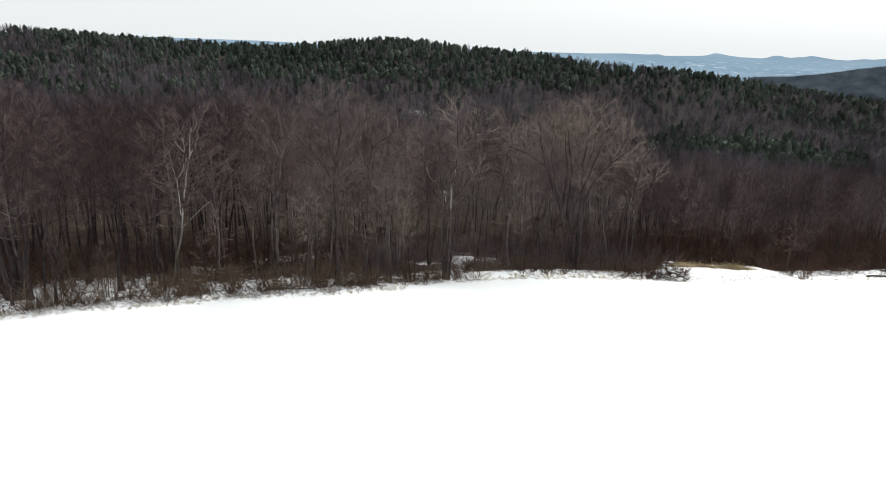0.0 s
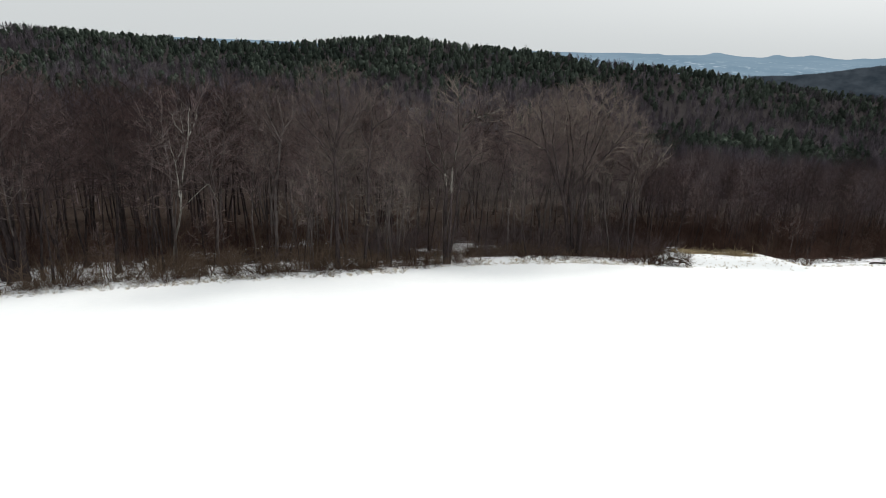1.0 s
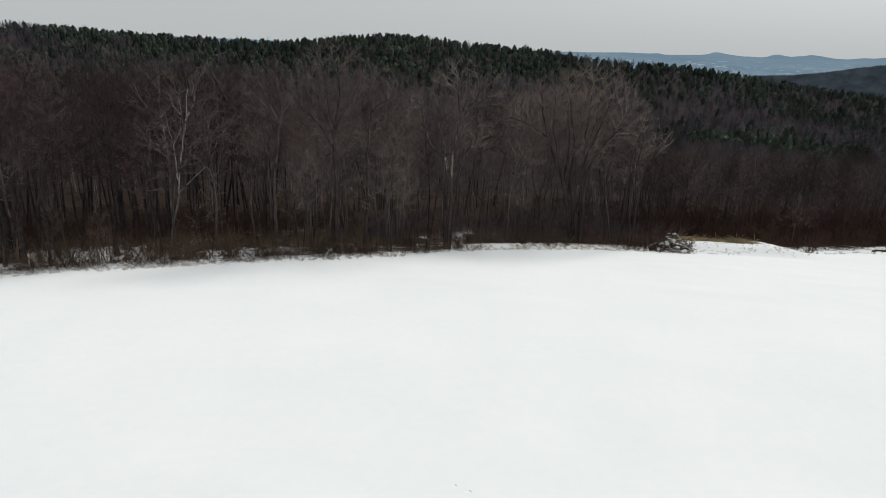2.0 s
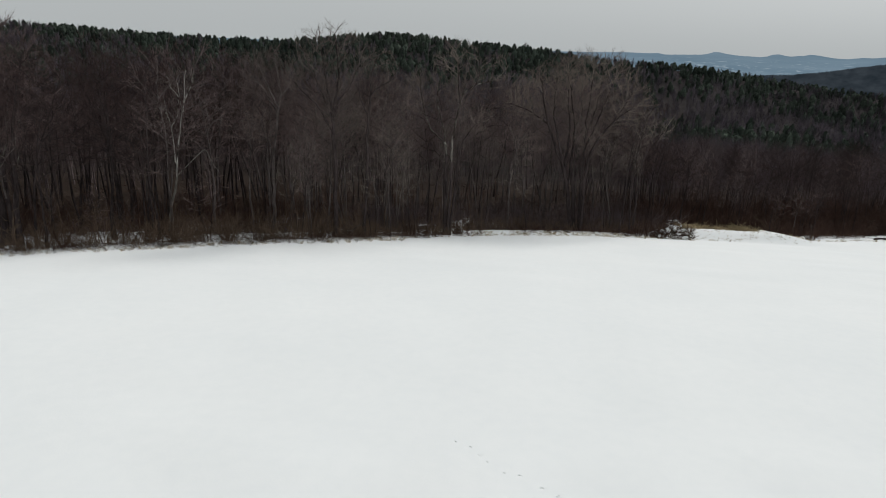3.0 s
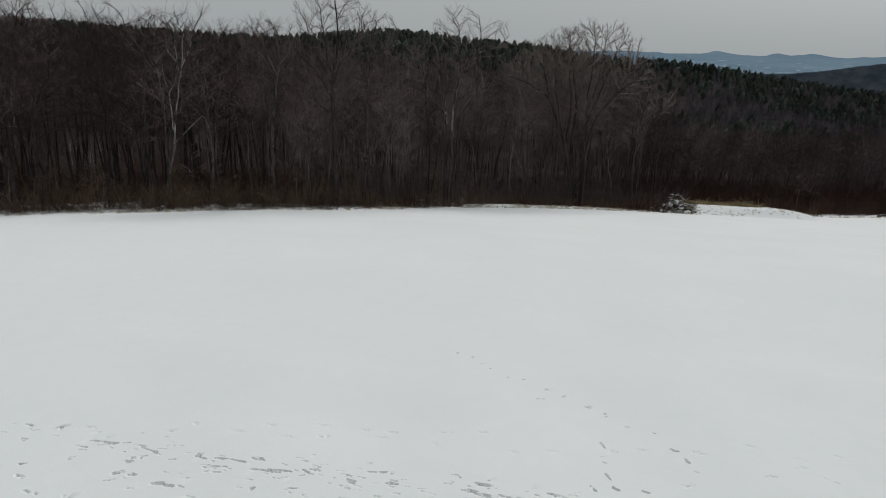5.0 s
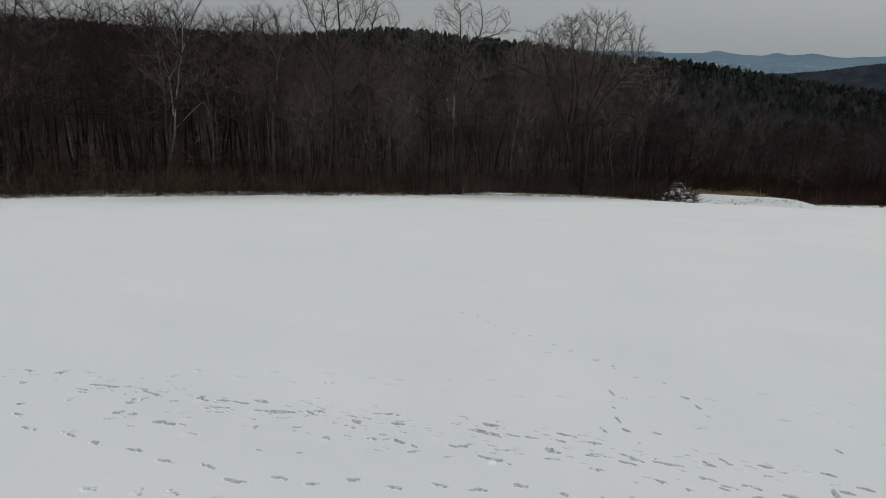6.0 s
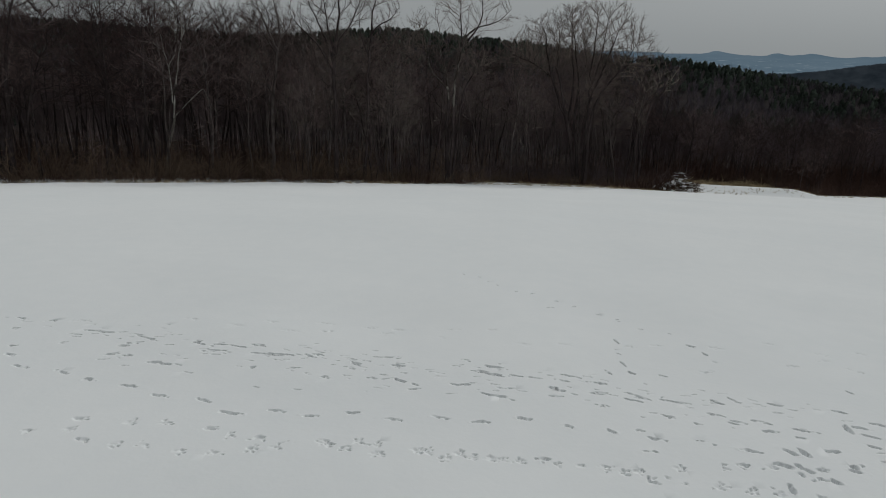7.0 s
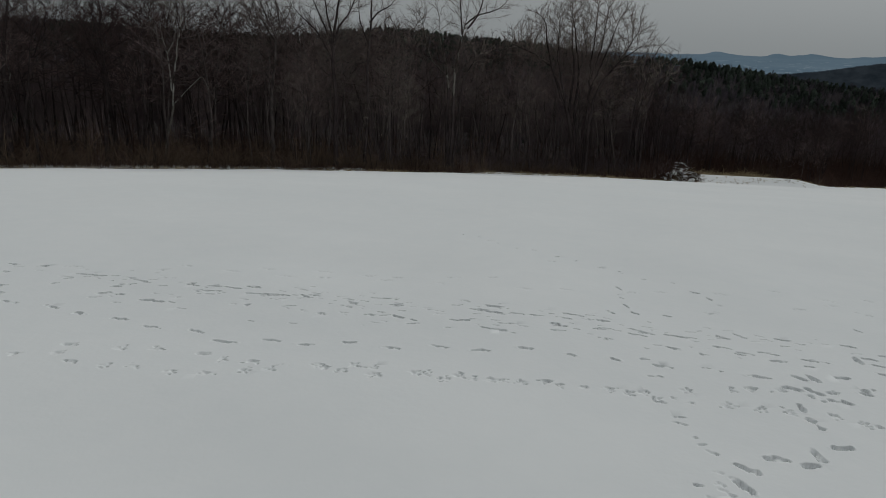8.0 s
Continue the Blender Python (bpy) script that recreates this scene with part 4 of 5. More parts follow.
def wood_spots(rng, count, near, far, gap):
    """Scattered places in the wood, near to far behind its edge, no two closer than gap."""
    spots = []
    tries = 0
    while len(spots) < count and tries < count * 60:
        tries += 1
        back = near + (far - near) * rng.uniform() ** 0.8
        x = rng.uniform(-1, 1) * (60 + back * 0.9)
        y = float(edge_of_wood(x)) + back
        if abs(x) > 0.78 * y + 14:
            continue
        if y < 92 and abs(x - 2.75) < 1.6 or any((x - a) ** 2 + (y - b) ** 2 < gap * gap for a, b in spots):
            continue
        spots.append((x, y))
    return spots


def crown_line(x, y, rng):
    """Height above datum that the wood's crowns reach: high to the west, lower past the spoil bank."""
    back = y - edge_of_wood(x)
    top = 12.2 - 3.4 * smooth(-26, -16, x) - 12 * smooth(24, 40, x) - 0.04 * max(0.0, back - 30)
    return float(top + rng.uniform(-1.6, 0.9) - 5.0 * (1 - smooth(1, 8, back)) * rng.uniform(0.3, 1.0))


def inner_trees():
    rng = np.random.default_rng(11)
    looks = [(TWIG, "bare grey-brown forest tree among many others"), (TWIG_RED, "bare dark red-brown forest tree among many others"),
             (TWIG_PALE, "bare forest tree with grey-tan twigs painted lighter as lit")]
    kinds, tops, BOUGHS = {}, {}, [MID_BARK, BARK, MID_BARK]

    def grown(i, m, tall):
        """The first tree of a kind is built, the others are copies of it; all are scaled to their height."""
        if i in kinds:
            return copy_thing(kinds[i], m @ Matrix.Scale(tall / tops[i], 4) @ Matrix.Diagonal((*kinds[i].scale, 1)).inverted())
        built = bare_tree(300 + i, 19.0, 1 + (i % 4 == 0), 0.28, 0.3, 0.0085, 215, 0.13 + 0.015 * (i % 4), 0.7, 0.012, 0.26)
        tops[i] = max(w.arrays()[0][:, 2].max() for w in (built["trunk"], built["crown"]))
        kinds[i] = tree_thing("bare_tree", looks[i // 4][1], "bare trees in the wood", built, BOUGHS[i // 4], looks[i // 4][0], light=BOUGHS[i // 4])
        kinds[i].matrix_basis = m @ Matrix.Scale(tall / tops[i], 4)
        return kinds[i]

    for x, y in wood_spots(rng, 225, 1.5, 58, 2.1) + [p for p in wood_spots(rng, 160, 6, 50, 2.1) if -70 < p[0] < -6][:50] + [p for p in wood_spots(rng, 200, 5, 45, 2.1) if p[0] > 26][:50]:
        dark = 0.85 * max(float(smooth(-22, -32, x)), float(smooth(24, 32, x))) + 0.12
        # front rows more often get the lit twig colour than trees deep in the wood
        front = float(1 - smooth(8, 20, y - edge_of_wood(x))) * float(smooth(-26, -18, x)) * float(1 - smooth(20, 28, x))
        k = int(rng.integers(4)) + (8 if rng.uniform() < 0.6 * front else 4 if rng.uniform() < dark else 0)
        m = pose(x, y, ground_z(x, y), rng.normal(0, 1.6), rng.normal(0, 1.6), rng.uniform(0, 360))
        tall = max(crown_line(x, y, rng) - ground_z(x, y), 6.0)
        # the broad trees east of the gap stand free of others before them
        if not (9 < x < 27 and y - edge_of_wood(x) < 9):
            grown(k, m, tall)


def scatter(templates, spots, rng, low, high):
    """Copies of the template arrays at the spots, joined into one pair of arrays."""
    vs, fs, tones, n = [], [], [], 0
    for x, y in spots:
        if 80 < y < 91 and abs(x - 2.75) < 1.1 or y < 57.5 and abs(x + 39.6) < 2.2:
            continue
        v, f = templates[int(rng.integers(len(templates)))]
        a, s = rng.uniform(0, 2 * np.pi), rng.uniform(low, high)
        c, k = np.cos(a) * s, np.sin(a) * s
        w = np.empty_like(v)
        w[:, 0], w[:, 1], w[:, 2] = v[:, 0] * c - v[:, 1] * k + x, v[:, 0] * k + v[:, 1] * c + y, v[:, 2] * s * rng.uniform(0.9, 1.1) + ground_z(x, y)
        vs.append(w)
        fs.append(f + n)
        tones.append(np.full(len(v), rng.uniform()))
        n += len(v)
    return np.concatenate(vs), np.concatenate(fs), np.concatenate(tones)


def joined(name, arrays, mat, label, category):
    mesh = bpy.data.meshes.new(name)
    fill(mesh, *arrays[:2])
    mesh.attributes.new("tone", "FLOAT", "POINT").data.foreach_set("value", arrays[2].astype(np.float32))
    mesh.materials.append(mat)
    return tagged(new(name, mesh), label, category, kind="stuff")


def sparse_tree(seed, height, twigs, r, sides=3):
    """A far bare tree: a trunk and a dome of ascending branches."""
    rng = np.random.default_rng(seed)
    w = Wood()
    w.limb(bent(rng, (0, 0, -0.5), (0, 0, 1), height * 0.8, 2, 0.05, 0.05), np.array([0.009, 0.007, 0.002]) * height, sides)
    f = rng.uniform(0.25, 0.92, twigs)
    az = rng.uniform(0, 2 * np.pi, twigs)
    lift = rng.uniform(-0.1, 1.1, twigs)
    reach = height * 0.27 * rng.uniform(0.55, 1.1, twigs)
    p = np.stack([np.cos(az) * reach * 0.1, np.sin(az) * reach * 0.1, f * height * 0.8], 1)
    tip = np.minimum(f * height * 0.8 + reach * lift, height * (1 - 0.35 * (reach / (height * 0.3)) ** 2))
    q = np.stack([np.cos(az) * reach, np.sin(az) * reach, tip], 1)
    w.spikes(p, q, r, True)
    for _ in range(2):
        k = rng.uniform(0.3, 0.95, (twigs, 1))
        p2 = p + (q - p) * k
        w.spikes(p2, p2 + (q - p) * 0.25 + rng.normal(0, height * 0.075, (twigs, 3)) + np.array([0, 0, height * 0.03]), r * 0.75, True)
    return w.arrays()


def pine(seed, height, tiers, sides, plumes):
    """A pine: a bare lower trunk under a broad, lumpy crown of ragged plumes, some with a split top."""
    rng = np.random.default_rng(seed)
    w = Wood()
    w.limb(np.array([[0, 0, -0.5], [0.1, 0, height * 0.5]]), np.array([0.016, 0.008]) * height, 3)
    rings, lean, full = [], rng.normal(0, 0.04, 2) * height, rng.uniform(0.33, 0.46)
    for k in range(tiers):
        f = k / (tiers - 0.4)
        z = height * (0.06 + 0.92 * f)
        wide = height * full * (1 - f ** 2.6) ** 0.8 * (0.55 + 0.45 * float(smooth(0, 0.3, f))) * rng.uniform(0.8, 1.15)
        a = np.arange(sides) * 2 * np.pi / sides + k * 0.9 + rng.normal(0, 0.25, sides)
        r = wide * 0.88 * rng.uniform(0.5, 1.3, sides)
        rings.append(np.stack([np.cos(a) * r + lean[0] * f, np.sin(a) * r + lean[1] * f, z + (rng.normal(0, 0.04, sides) + 0.05 * (r / wide - 0.9)) * height], 1))
    tip = np.tile([lean[0], lean[1], height * rng.uniform(0.95, 1.04)], (sides, 1)) + rng.normal(0, 0.02, (sides, 3)) * height
    v = np.concatenate(rings + [tip])
    i = np.arange(tiers)[:, None] * sides + np.arange(sides)[None]
    j = np.arange(tiers)[:, None] * sides + (np.arange(sides)[None] + 1) % sides
    f = np.concatenate([np.stack([i, j, j + sides], -1).reshape(-1, 3), np.stack([i, j + sides, i + sides], -1).reshape(-1, 3)])
    # plumes of needles that stand out of the crown
    every = np.concatenate(rings)
    p = every[rng.integers(0, len(every), plumes)] * np.array([0.75, 0.75, 1.0]) + rng.normal(0, 0.025, (plumes, 3)) * height
    out = p * np.array([1, 1, 0]) / (np.linalg.norm(p[:, :2], axis=1)[:, None] + 0.1)
    w.spikes(p, p + (out * rng.uniform(0.07, 0.13, (plumes, 1)) + np.array([0, 0, 0.035])) * height + rng.normal(0, 0.025, (plumes, 3)) * height, height * rng.uniform(0.02, 0.036, plumes), True)
    return merge([w.arrays(), (v, f)])


def dome_tree(seed, height, twigs, r):
    """A bare tree far off: a trunk and a rounded fan of rising branches."""
    rng = np.random.default_rng(seed)
    w = Wood()
    w.limb(bent(rng, (0, 0, -0.5), (0, 0, 1), height * 0.7, 2, 0.05, 0.05), np.array([0.011, 0.008, 0.003]) * height, 3)
    u = rng.normal(0, 1, (twigs, 3))
    u[:, 2] = np.abs(u[:, 2]) - 0.35
    u /= np.linalg.norm(u, axis=1)[:, None]
    u *= rng.uniform(0.6, 1.0, (twigs, 1)) ** 0.5
    q = u * np.array([0.24, 0.24, 0.42]) * height + np.array([0, 0, 0.58 * height])
    p = np.stack([q[:, 0] * 0.12, q[:, 1] * 0.12, q[:, 2] - height * rng.uniform(0.18, 0.34, twigs)], 1)
    w.spikes(p, q, r, True)
    k = p + (q - p) * rng.uniform(0.4, 0.8, (twigs, 1))
    w.spikes(k, k + (q - p) * 0.35 + rng.normal(0, height * 0.05, (twigs, 3)) + np.array([0, 0, height * 0.03]), r * 0.7, True)
    return w.arrays()


def far_spots(rng, count, y0, y1, keep):
    """Places on the valley sides inside a wide wedge, where keep says so."""
    out = []
    while len(out) < count:
        y = np.sqrt(rng.uniform(y0 * y0, y1 * y1))
        x = rng.uniform(-0.77, 0.77) * y
        if keep(x, y, rng):
            out.append((x, y))
    return out


def piney(x, y):
    """Share of evergreens in the woods at a place."""
    n = noise.noise(Vector((x * 0.006, y * 0.006, 3.1))) + 0.5 * noise.noise(Vector((x * 0.02, y * 0.02, 7.7)))
    shift = 250 * smooth(60, 220, x) + 60 * smooth(-40, -200, x)
    hill = smooth(440 + shift, 660 + 0.9 * shift, y)
    band = math.exp(-((x - 230) / 150) ** 2 - ((y - 430) / 80) ** 2)
    west = 0.15 * smooth(-60, -300, x)
    slope = 0.3 * smooth(120, 220, x) * smooth(380, 560, y)
    return float(np.clip((0.95 - west) * hill + slope * (1 - hill) + 0.5 * band + 1.1 * n - 0.03, 0.03, 0.97))


PINES = [(-50.0, 150.0, 19.3), (-17.0, 165.0, 16.4), (-22.5, 185.0, 18.6)]


def pine_tree(seed, x, y, height):
    ob = tagged(new("pine_tree"), "dark green pine standing among bare trees", "tree", "single pines in the wood")
    rng = np.random.default_rng(seed)
    trunk, crown = Wood(), Wood()
    trunk.limb(bent(rng, (0, 0, -0.4), (0, 0, 1), height, 5, 0.02, 0.02), np.linspace(0.02, 0.004, 6) * height, 6)
    for k in range(46):
        f = 0.35 + 0.63 * (k + rng.uniform()) / 46
        az, reach = k * 2.4 + rng.normal(0, 0.3), height * 0.2 * (1.08 - f) ** 0.6 * rng.uniform(0.6, 1.2) / 0.7
        out = np.array([np.cos(az), np.sin(az), rng.uniform(0.1, 0.4)])
        line = bent(rng, (0, 0, f * height), out, reach, 3, 0.08, 0.04)
        crown.limb(line, np.linspace(0.05, 0.02, 4), 3)
        # needle sprays along the outer branch
        t = rng.uniform(0.25, 1.0, 26)
        p = line[0] + (line[-1] - line[0]) * t[:, None]
        crown.spikes(p, p + unit(out) * reach * 0.25 + rng.normal(0, reach * 0.16 + 0.15, (26, 3)) + np.array([0, 0, 0.2]), 0.13)
    for name, w, mat in (("trunk", trunk, BARK), ("crown", crown, NEEDLE)):
        new(name, w.mesh(name, mat)).parent = ob
    stand(ob, x, y)


def far_woods():
    rng = np.random.default_rng(23)
    mid = [dome_tree(500 + i, 17.0, 90, 0.026) for i in range(8)]
    back = [dome_tree(520 + i, 14.0, 34, 0.08) for i in range(8)]
    far = [dome_tree(530 + i, 12.5, 16, 0.16) for i in range(8)]
    spots = wood_spots(rng, 900, 46, 150, 2.4)
    parts = [scatter(mid, [p for p in spots if p[0] < 30], rng, 0.8, 1.15), scatter(mid, [p for p in spots if p[0] >= 30], rng, 0.6, 0.9)]
    joined("mid_woods", merge(parts), MID_TWIG, "dense bare brown woods beyond the field", "woods")
    joined("grey_woods", scatter(mid, edge_spots(rng, 150, 24, 120, 26, 70), rng, 0.5, 0.8), GREY_TWIG, "bare grey woods beyond the bank", "woods")
    open_snow = lambda x, y: max(math.exp(-((x - gx) / 24) ** 2 - ((y - gy + 12) / 34) ** 2) for gx, gy in CLEARINGS)
    bare = lambda x, y, r: r.uniform() > max(piney(x, y), 0.45 * open_snow(x, y))
    parts = [scatter(back, far_spots(rng, 1700, 185, 420, bare), rng, 0.75, 1.2), scatter(far, far_spots(rng, 4200, 400, 900, bare), rng, 0.75, 1.2)]
    joined("far_woods", merge(parts), FAR_TWIG, "bare brown woods on the valley sides, greyed by painted haze", "woods")
    pines = [pine(540 + i, 11.0, 5, 6, 42) for i in range(14)]
    fine_pines = [pine(560 + i, 11.0, 8, 7, 130) for i in range(10)]
    spots = far_spots(rng, 3700, 180, 900, lambda x, y, r: r.uniform() < piney(x, y) * (1 - open_snow(x, y)))
    spots += [(x, y) for x, y in zip(rng.uniform(-760, -330, 170), rng.uniform(770, 880, 170))]
    parts = [scatter(pines, [p for p in spots if p[1] >= 470], rng, 0.5, 1.08), scatter(fine_pines, [p for p in spots if p[1] < 470], rng, 0.5, 1.15)]
    joined("far_pines", merge(parts), NEEDLE, "dark green pines on the far ridge", "pines")


# ---- undergrowth, grass and the spoil bank ----
def bramble(seed, height, stems, r):
    """Arching stems with side twigs from one root."""
    rng = np.random.default_rng(seed)
    w = Wood()
    p, q = [], []
    for _ in range(stems):
        a = rng.uniform(0, 2 * np.pi)
        out = np.array([np.cos(a), np.sin(a), 0])
        line = bent(rng, out * rng.uniform(0, 0.35) * height * 0.5 + np.array([0, 0, -0.1]), out * rng.uniform(0.1, 1.3) + np.array([0, 0, 1.0]), height * rng.uniform(0.6, 1.15), 2, 0.3, -0.1)
        w.limb(line, np.array([1.0, 0.8, 0.35]) * r, 3)
        for _ in range(5):
            k = rng.uniform(0.3, 1.9)
            i = int(k)
            b = line[i] + (line[i + 1] - line[i]) * (k - i)
            p.append(b)
            q.append(b + unit(unit(line[i + 1] - line[i]) + rng.normal(0, 0.9, 3)) * height * rng.uniform(0.15, 0.4))
    w.spikes(p, q, r * 0.6, True)
    return w.arrays()


def tuft(seed, blades, height):
    """Dead grass blades leaning from one root."""
    rng = np.random.default_rng(seed)
    w = Wood()
    a, lean = rng.uniform(0, 2 * np.pi, blades), rng.uniform(0.1, 0.9, blades)
    base = rng.normal(0, 0.12, (blades, 3)) * np.array([1, 1, 0])
    h = height * rng.uniform(0.5, 1.1, blades)
    w.spikes(base, base + np.stack([np.cos(a) * lean * h, np.sin(a) * lean * h, h], 1), 0.014)
    return w.arrays()


def sprawl(seed, stalks, height):
    """Dead grass beaten down by snow: arched stalks lying over one another."""
    rng = np.random.default_rng(seed)
    w = Wood()
    for _ in range(stalks):
        a = rng.uniform(0, 2 * np.pi)
        out = np.array([np.cos(a), np.sin(a), rng.uniform(0.2, 1.2)])
        line = bent(rng, rng.normal(0, 0.15, 3) * np.array([1, 1, 0]), out, height * rng.uniform(0.8, 2.2), 3, 0.2, -0.35)
        line[:, 2] = np.maximum(line[:, 2], 0.02)
        w.limb(line, np.array([0.012, 0.012, 0.01, 0.005]), 3)
    return w.arrays()


def edge_spots(rng, count, x0, x1, back0, back1):
    x = rng.uniform(x0, x1, count)
    return [(a, float(edge_of_wood(a)) + b) for a, b in zip(x, rng.uniform(back0, back1, count))]


def undergrowth():
    rng = np.random.default_rng(31)
    tall = [bramble(600 + i, 2.7, 7, 0.022) for i in range(6)]
    low = [bramble(620 + i, 1.2, 7, 0.016) for i in range(6)]
    whips = [sparse_tree(640 + i, 5.0, 9, 0.02) for i in range(6)]
    parts = [scatter(tall, edge_spots(rng, 260, -60, -8, 1.2, 9), rng, 0.6, 1.4), scatter(low, edge_spots(rng, 260, -60, 2, 0.2, 4.0), rng, 0.5, 1.3), scatter(tall, edge_spots(rng, 80, -10, 4, 1.0, 8), rng, 0.5, 1.0),
             scatter(whips, edge_spots(rng, 160, -60, 5, 1.6, 16), rng, 0.5, 1.2)]
    parts += [scatter(low, edge_spots(rng, 330, 3, 29, 6.2, 14), rng, 0.8, 1.8), scatter(tall, edge_spots(rng, 90, 3, 29, 7, 15), rng, 0.5, 0.9)]
    joined("tan_brush", merge(parts), BRUSH_TAN, "tangled tan brush and whips at the wood's edge", "brush")
    parts = [scatter(low, edge_spots(rng, 260, -60, 3, 0.3, 5), rng, 0.4, 1.1), scatter(low, edge_spots(rng, 150, -60, -6, -1.0, 0.6), rng, 0.2, 0.5), scatter(low, edge_spots(rng, 150, -60, -4, -2.4, -0.2), rng, 0.12, 0.32), scatter(low, edge_spots(rng, 150, 8, 31, 2.0, 6.5), rng, 0.4, 0.9),
             scatter(tall, edge_spots(rng, 150, 44, 75, 2.2, 12), rng, 0.4, 1.0), scatter(tall, edge_spots(rng, 220, -60, 30, 7, 34), rng, 0.6, 1.3),
             scatter(tall, edge_spots(rng, 260, 26, 75, 8, 30), rng, 0.7, 1.6), scatter(whips, edge_spots(rng, 340, -70, 70, 9, 50), rng, 0.6, 1.5)]
    thicket = [bramble(690 + i, 3.4, 9, 0.016) for i in range(8)]
    parts += [scatter(thicket, edge_spots(rng, 320, -66, -12, 11, 36), rng, 0.8, 1.7), scatter(thicket, edge_spots(rng, 300, 28, 84, 8, 34), rng, 0.8, 1.8)]
    joined("red_brush", merge(parts), BRUSH, "red-brown brambles and saplings in the wood", "brush")
    parts = [scatter(thicket, edge_spots(rng, 420, -12, 32, 6.5, 30), rng, 0.6, 1.4), scatter(thicket, edge_spots(rng, 160, -62, -12, 11, 34), rng, 0.6, 1.3)]
    joined("grey_brush", merge(parts), MID_TWIG, "thicket of thin grey-brown saplings under the trees", "brush")
    grass = [tuft(660 + i, 12, 0.45) for i in range(6)]
    parts = [scatter(grass, edge_spots(rng, 560, -62, -4, -2.0, 1.4), rng, 0.25, 0.75), scatter(grass, edge_spots(rng, 260, -4, 66, -0.5, 1.2), rng, 0.3, 0.7), scatter(grass, edge_spots(rng, 180, 3, 28, 0.4, 2.6), rng, 0.4, 0.9),
             scatter(grass, [(c + rng.normal(0, 0.38), 81.0 + rng.normal(0, 0.6) + 0.05 * (c - 36)) for c in (30.3, 31.4, 32.4, 34.6, 36.2, 38.6, 39.5) for _ in range(9)], rng, 0.4, 1.2),
             scatter(grass, [(x, rng.uniform(75, 79)) for x in rng.uniform(30, 46, 120)], rng, 0.2, 0.5),
             scatter([sprawl(670 + i, 16, 0.5) for i in range(6)], [(x, 80.8 + rng.normal(0, 0.6) + 0.05 * (x - 36)) for x in np.concatenate([rng.uniform(28.6, 41.5, 85), rng.normal(31.0, 0.8, 40), rng.normal(39.0, 0.7, 35)])], rng, 0.7, 1.9)]
    frost = [tuft(680 + i, 9, 0.4) for i in range(5)]
    spots = edge_spots(rng, 380, -62, -22, -1.4, 1.6) + edge_spots(rng, 110, -22, -8, -0.8, 1.2)
    joined("frosted_weeds", scatter(frost, spots, rng, 0.35, 1.1), FROST, "low weeds coated in snow along the field's edge", "weeds")
    joined("dead_grass", merge(parts), STRAW, "tan dead grass poking through the snow", "grass")


undergrowth()
edge_trees()
inner_trees()
far_woods()
for i, (x, y, h) in enumerate(PINES):
    pine_tree(700 + i, x, y, h)


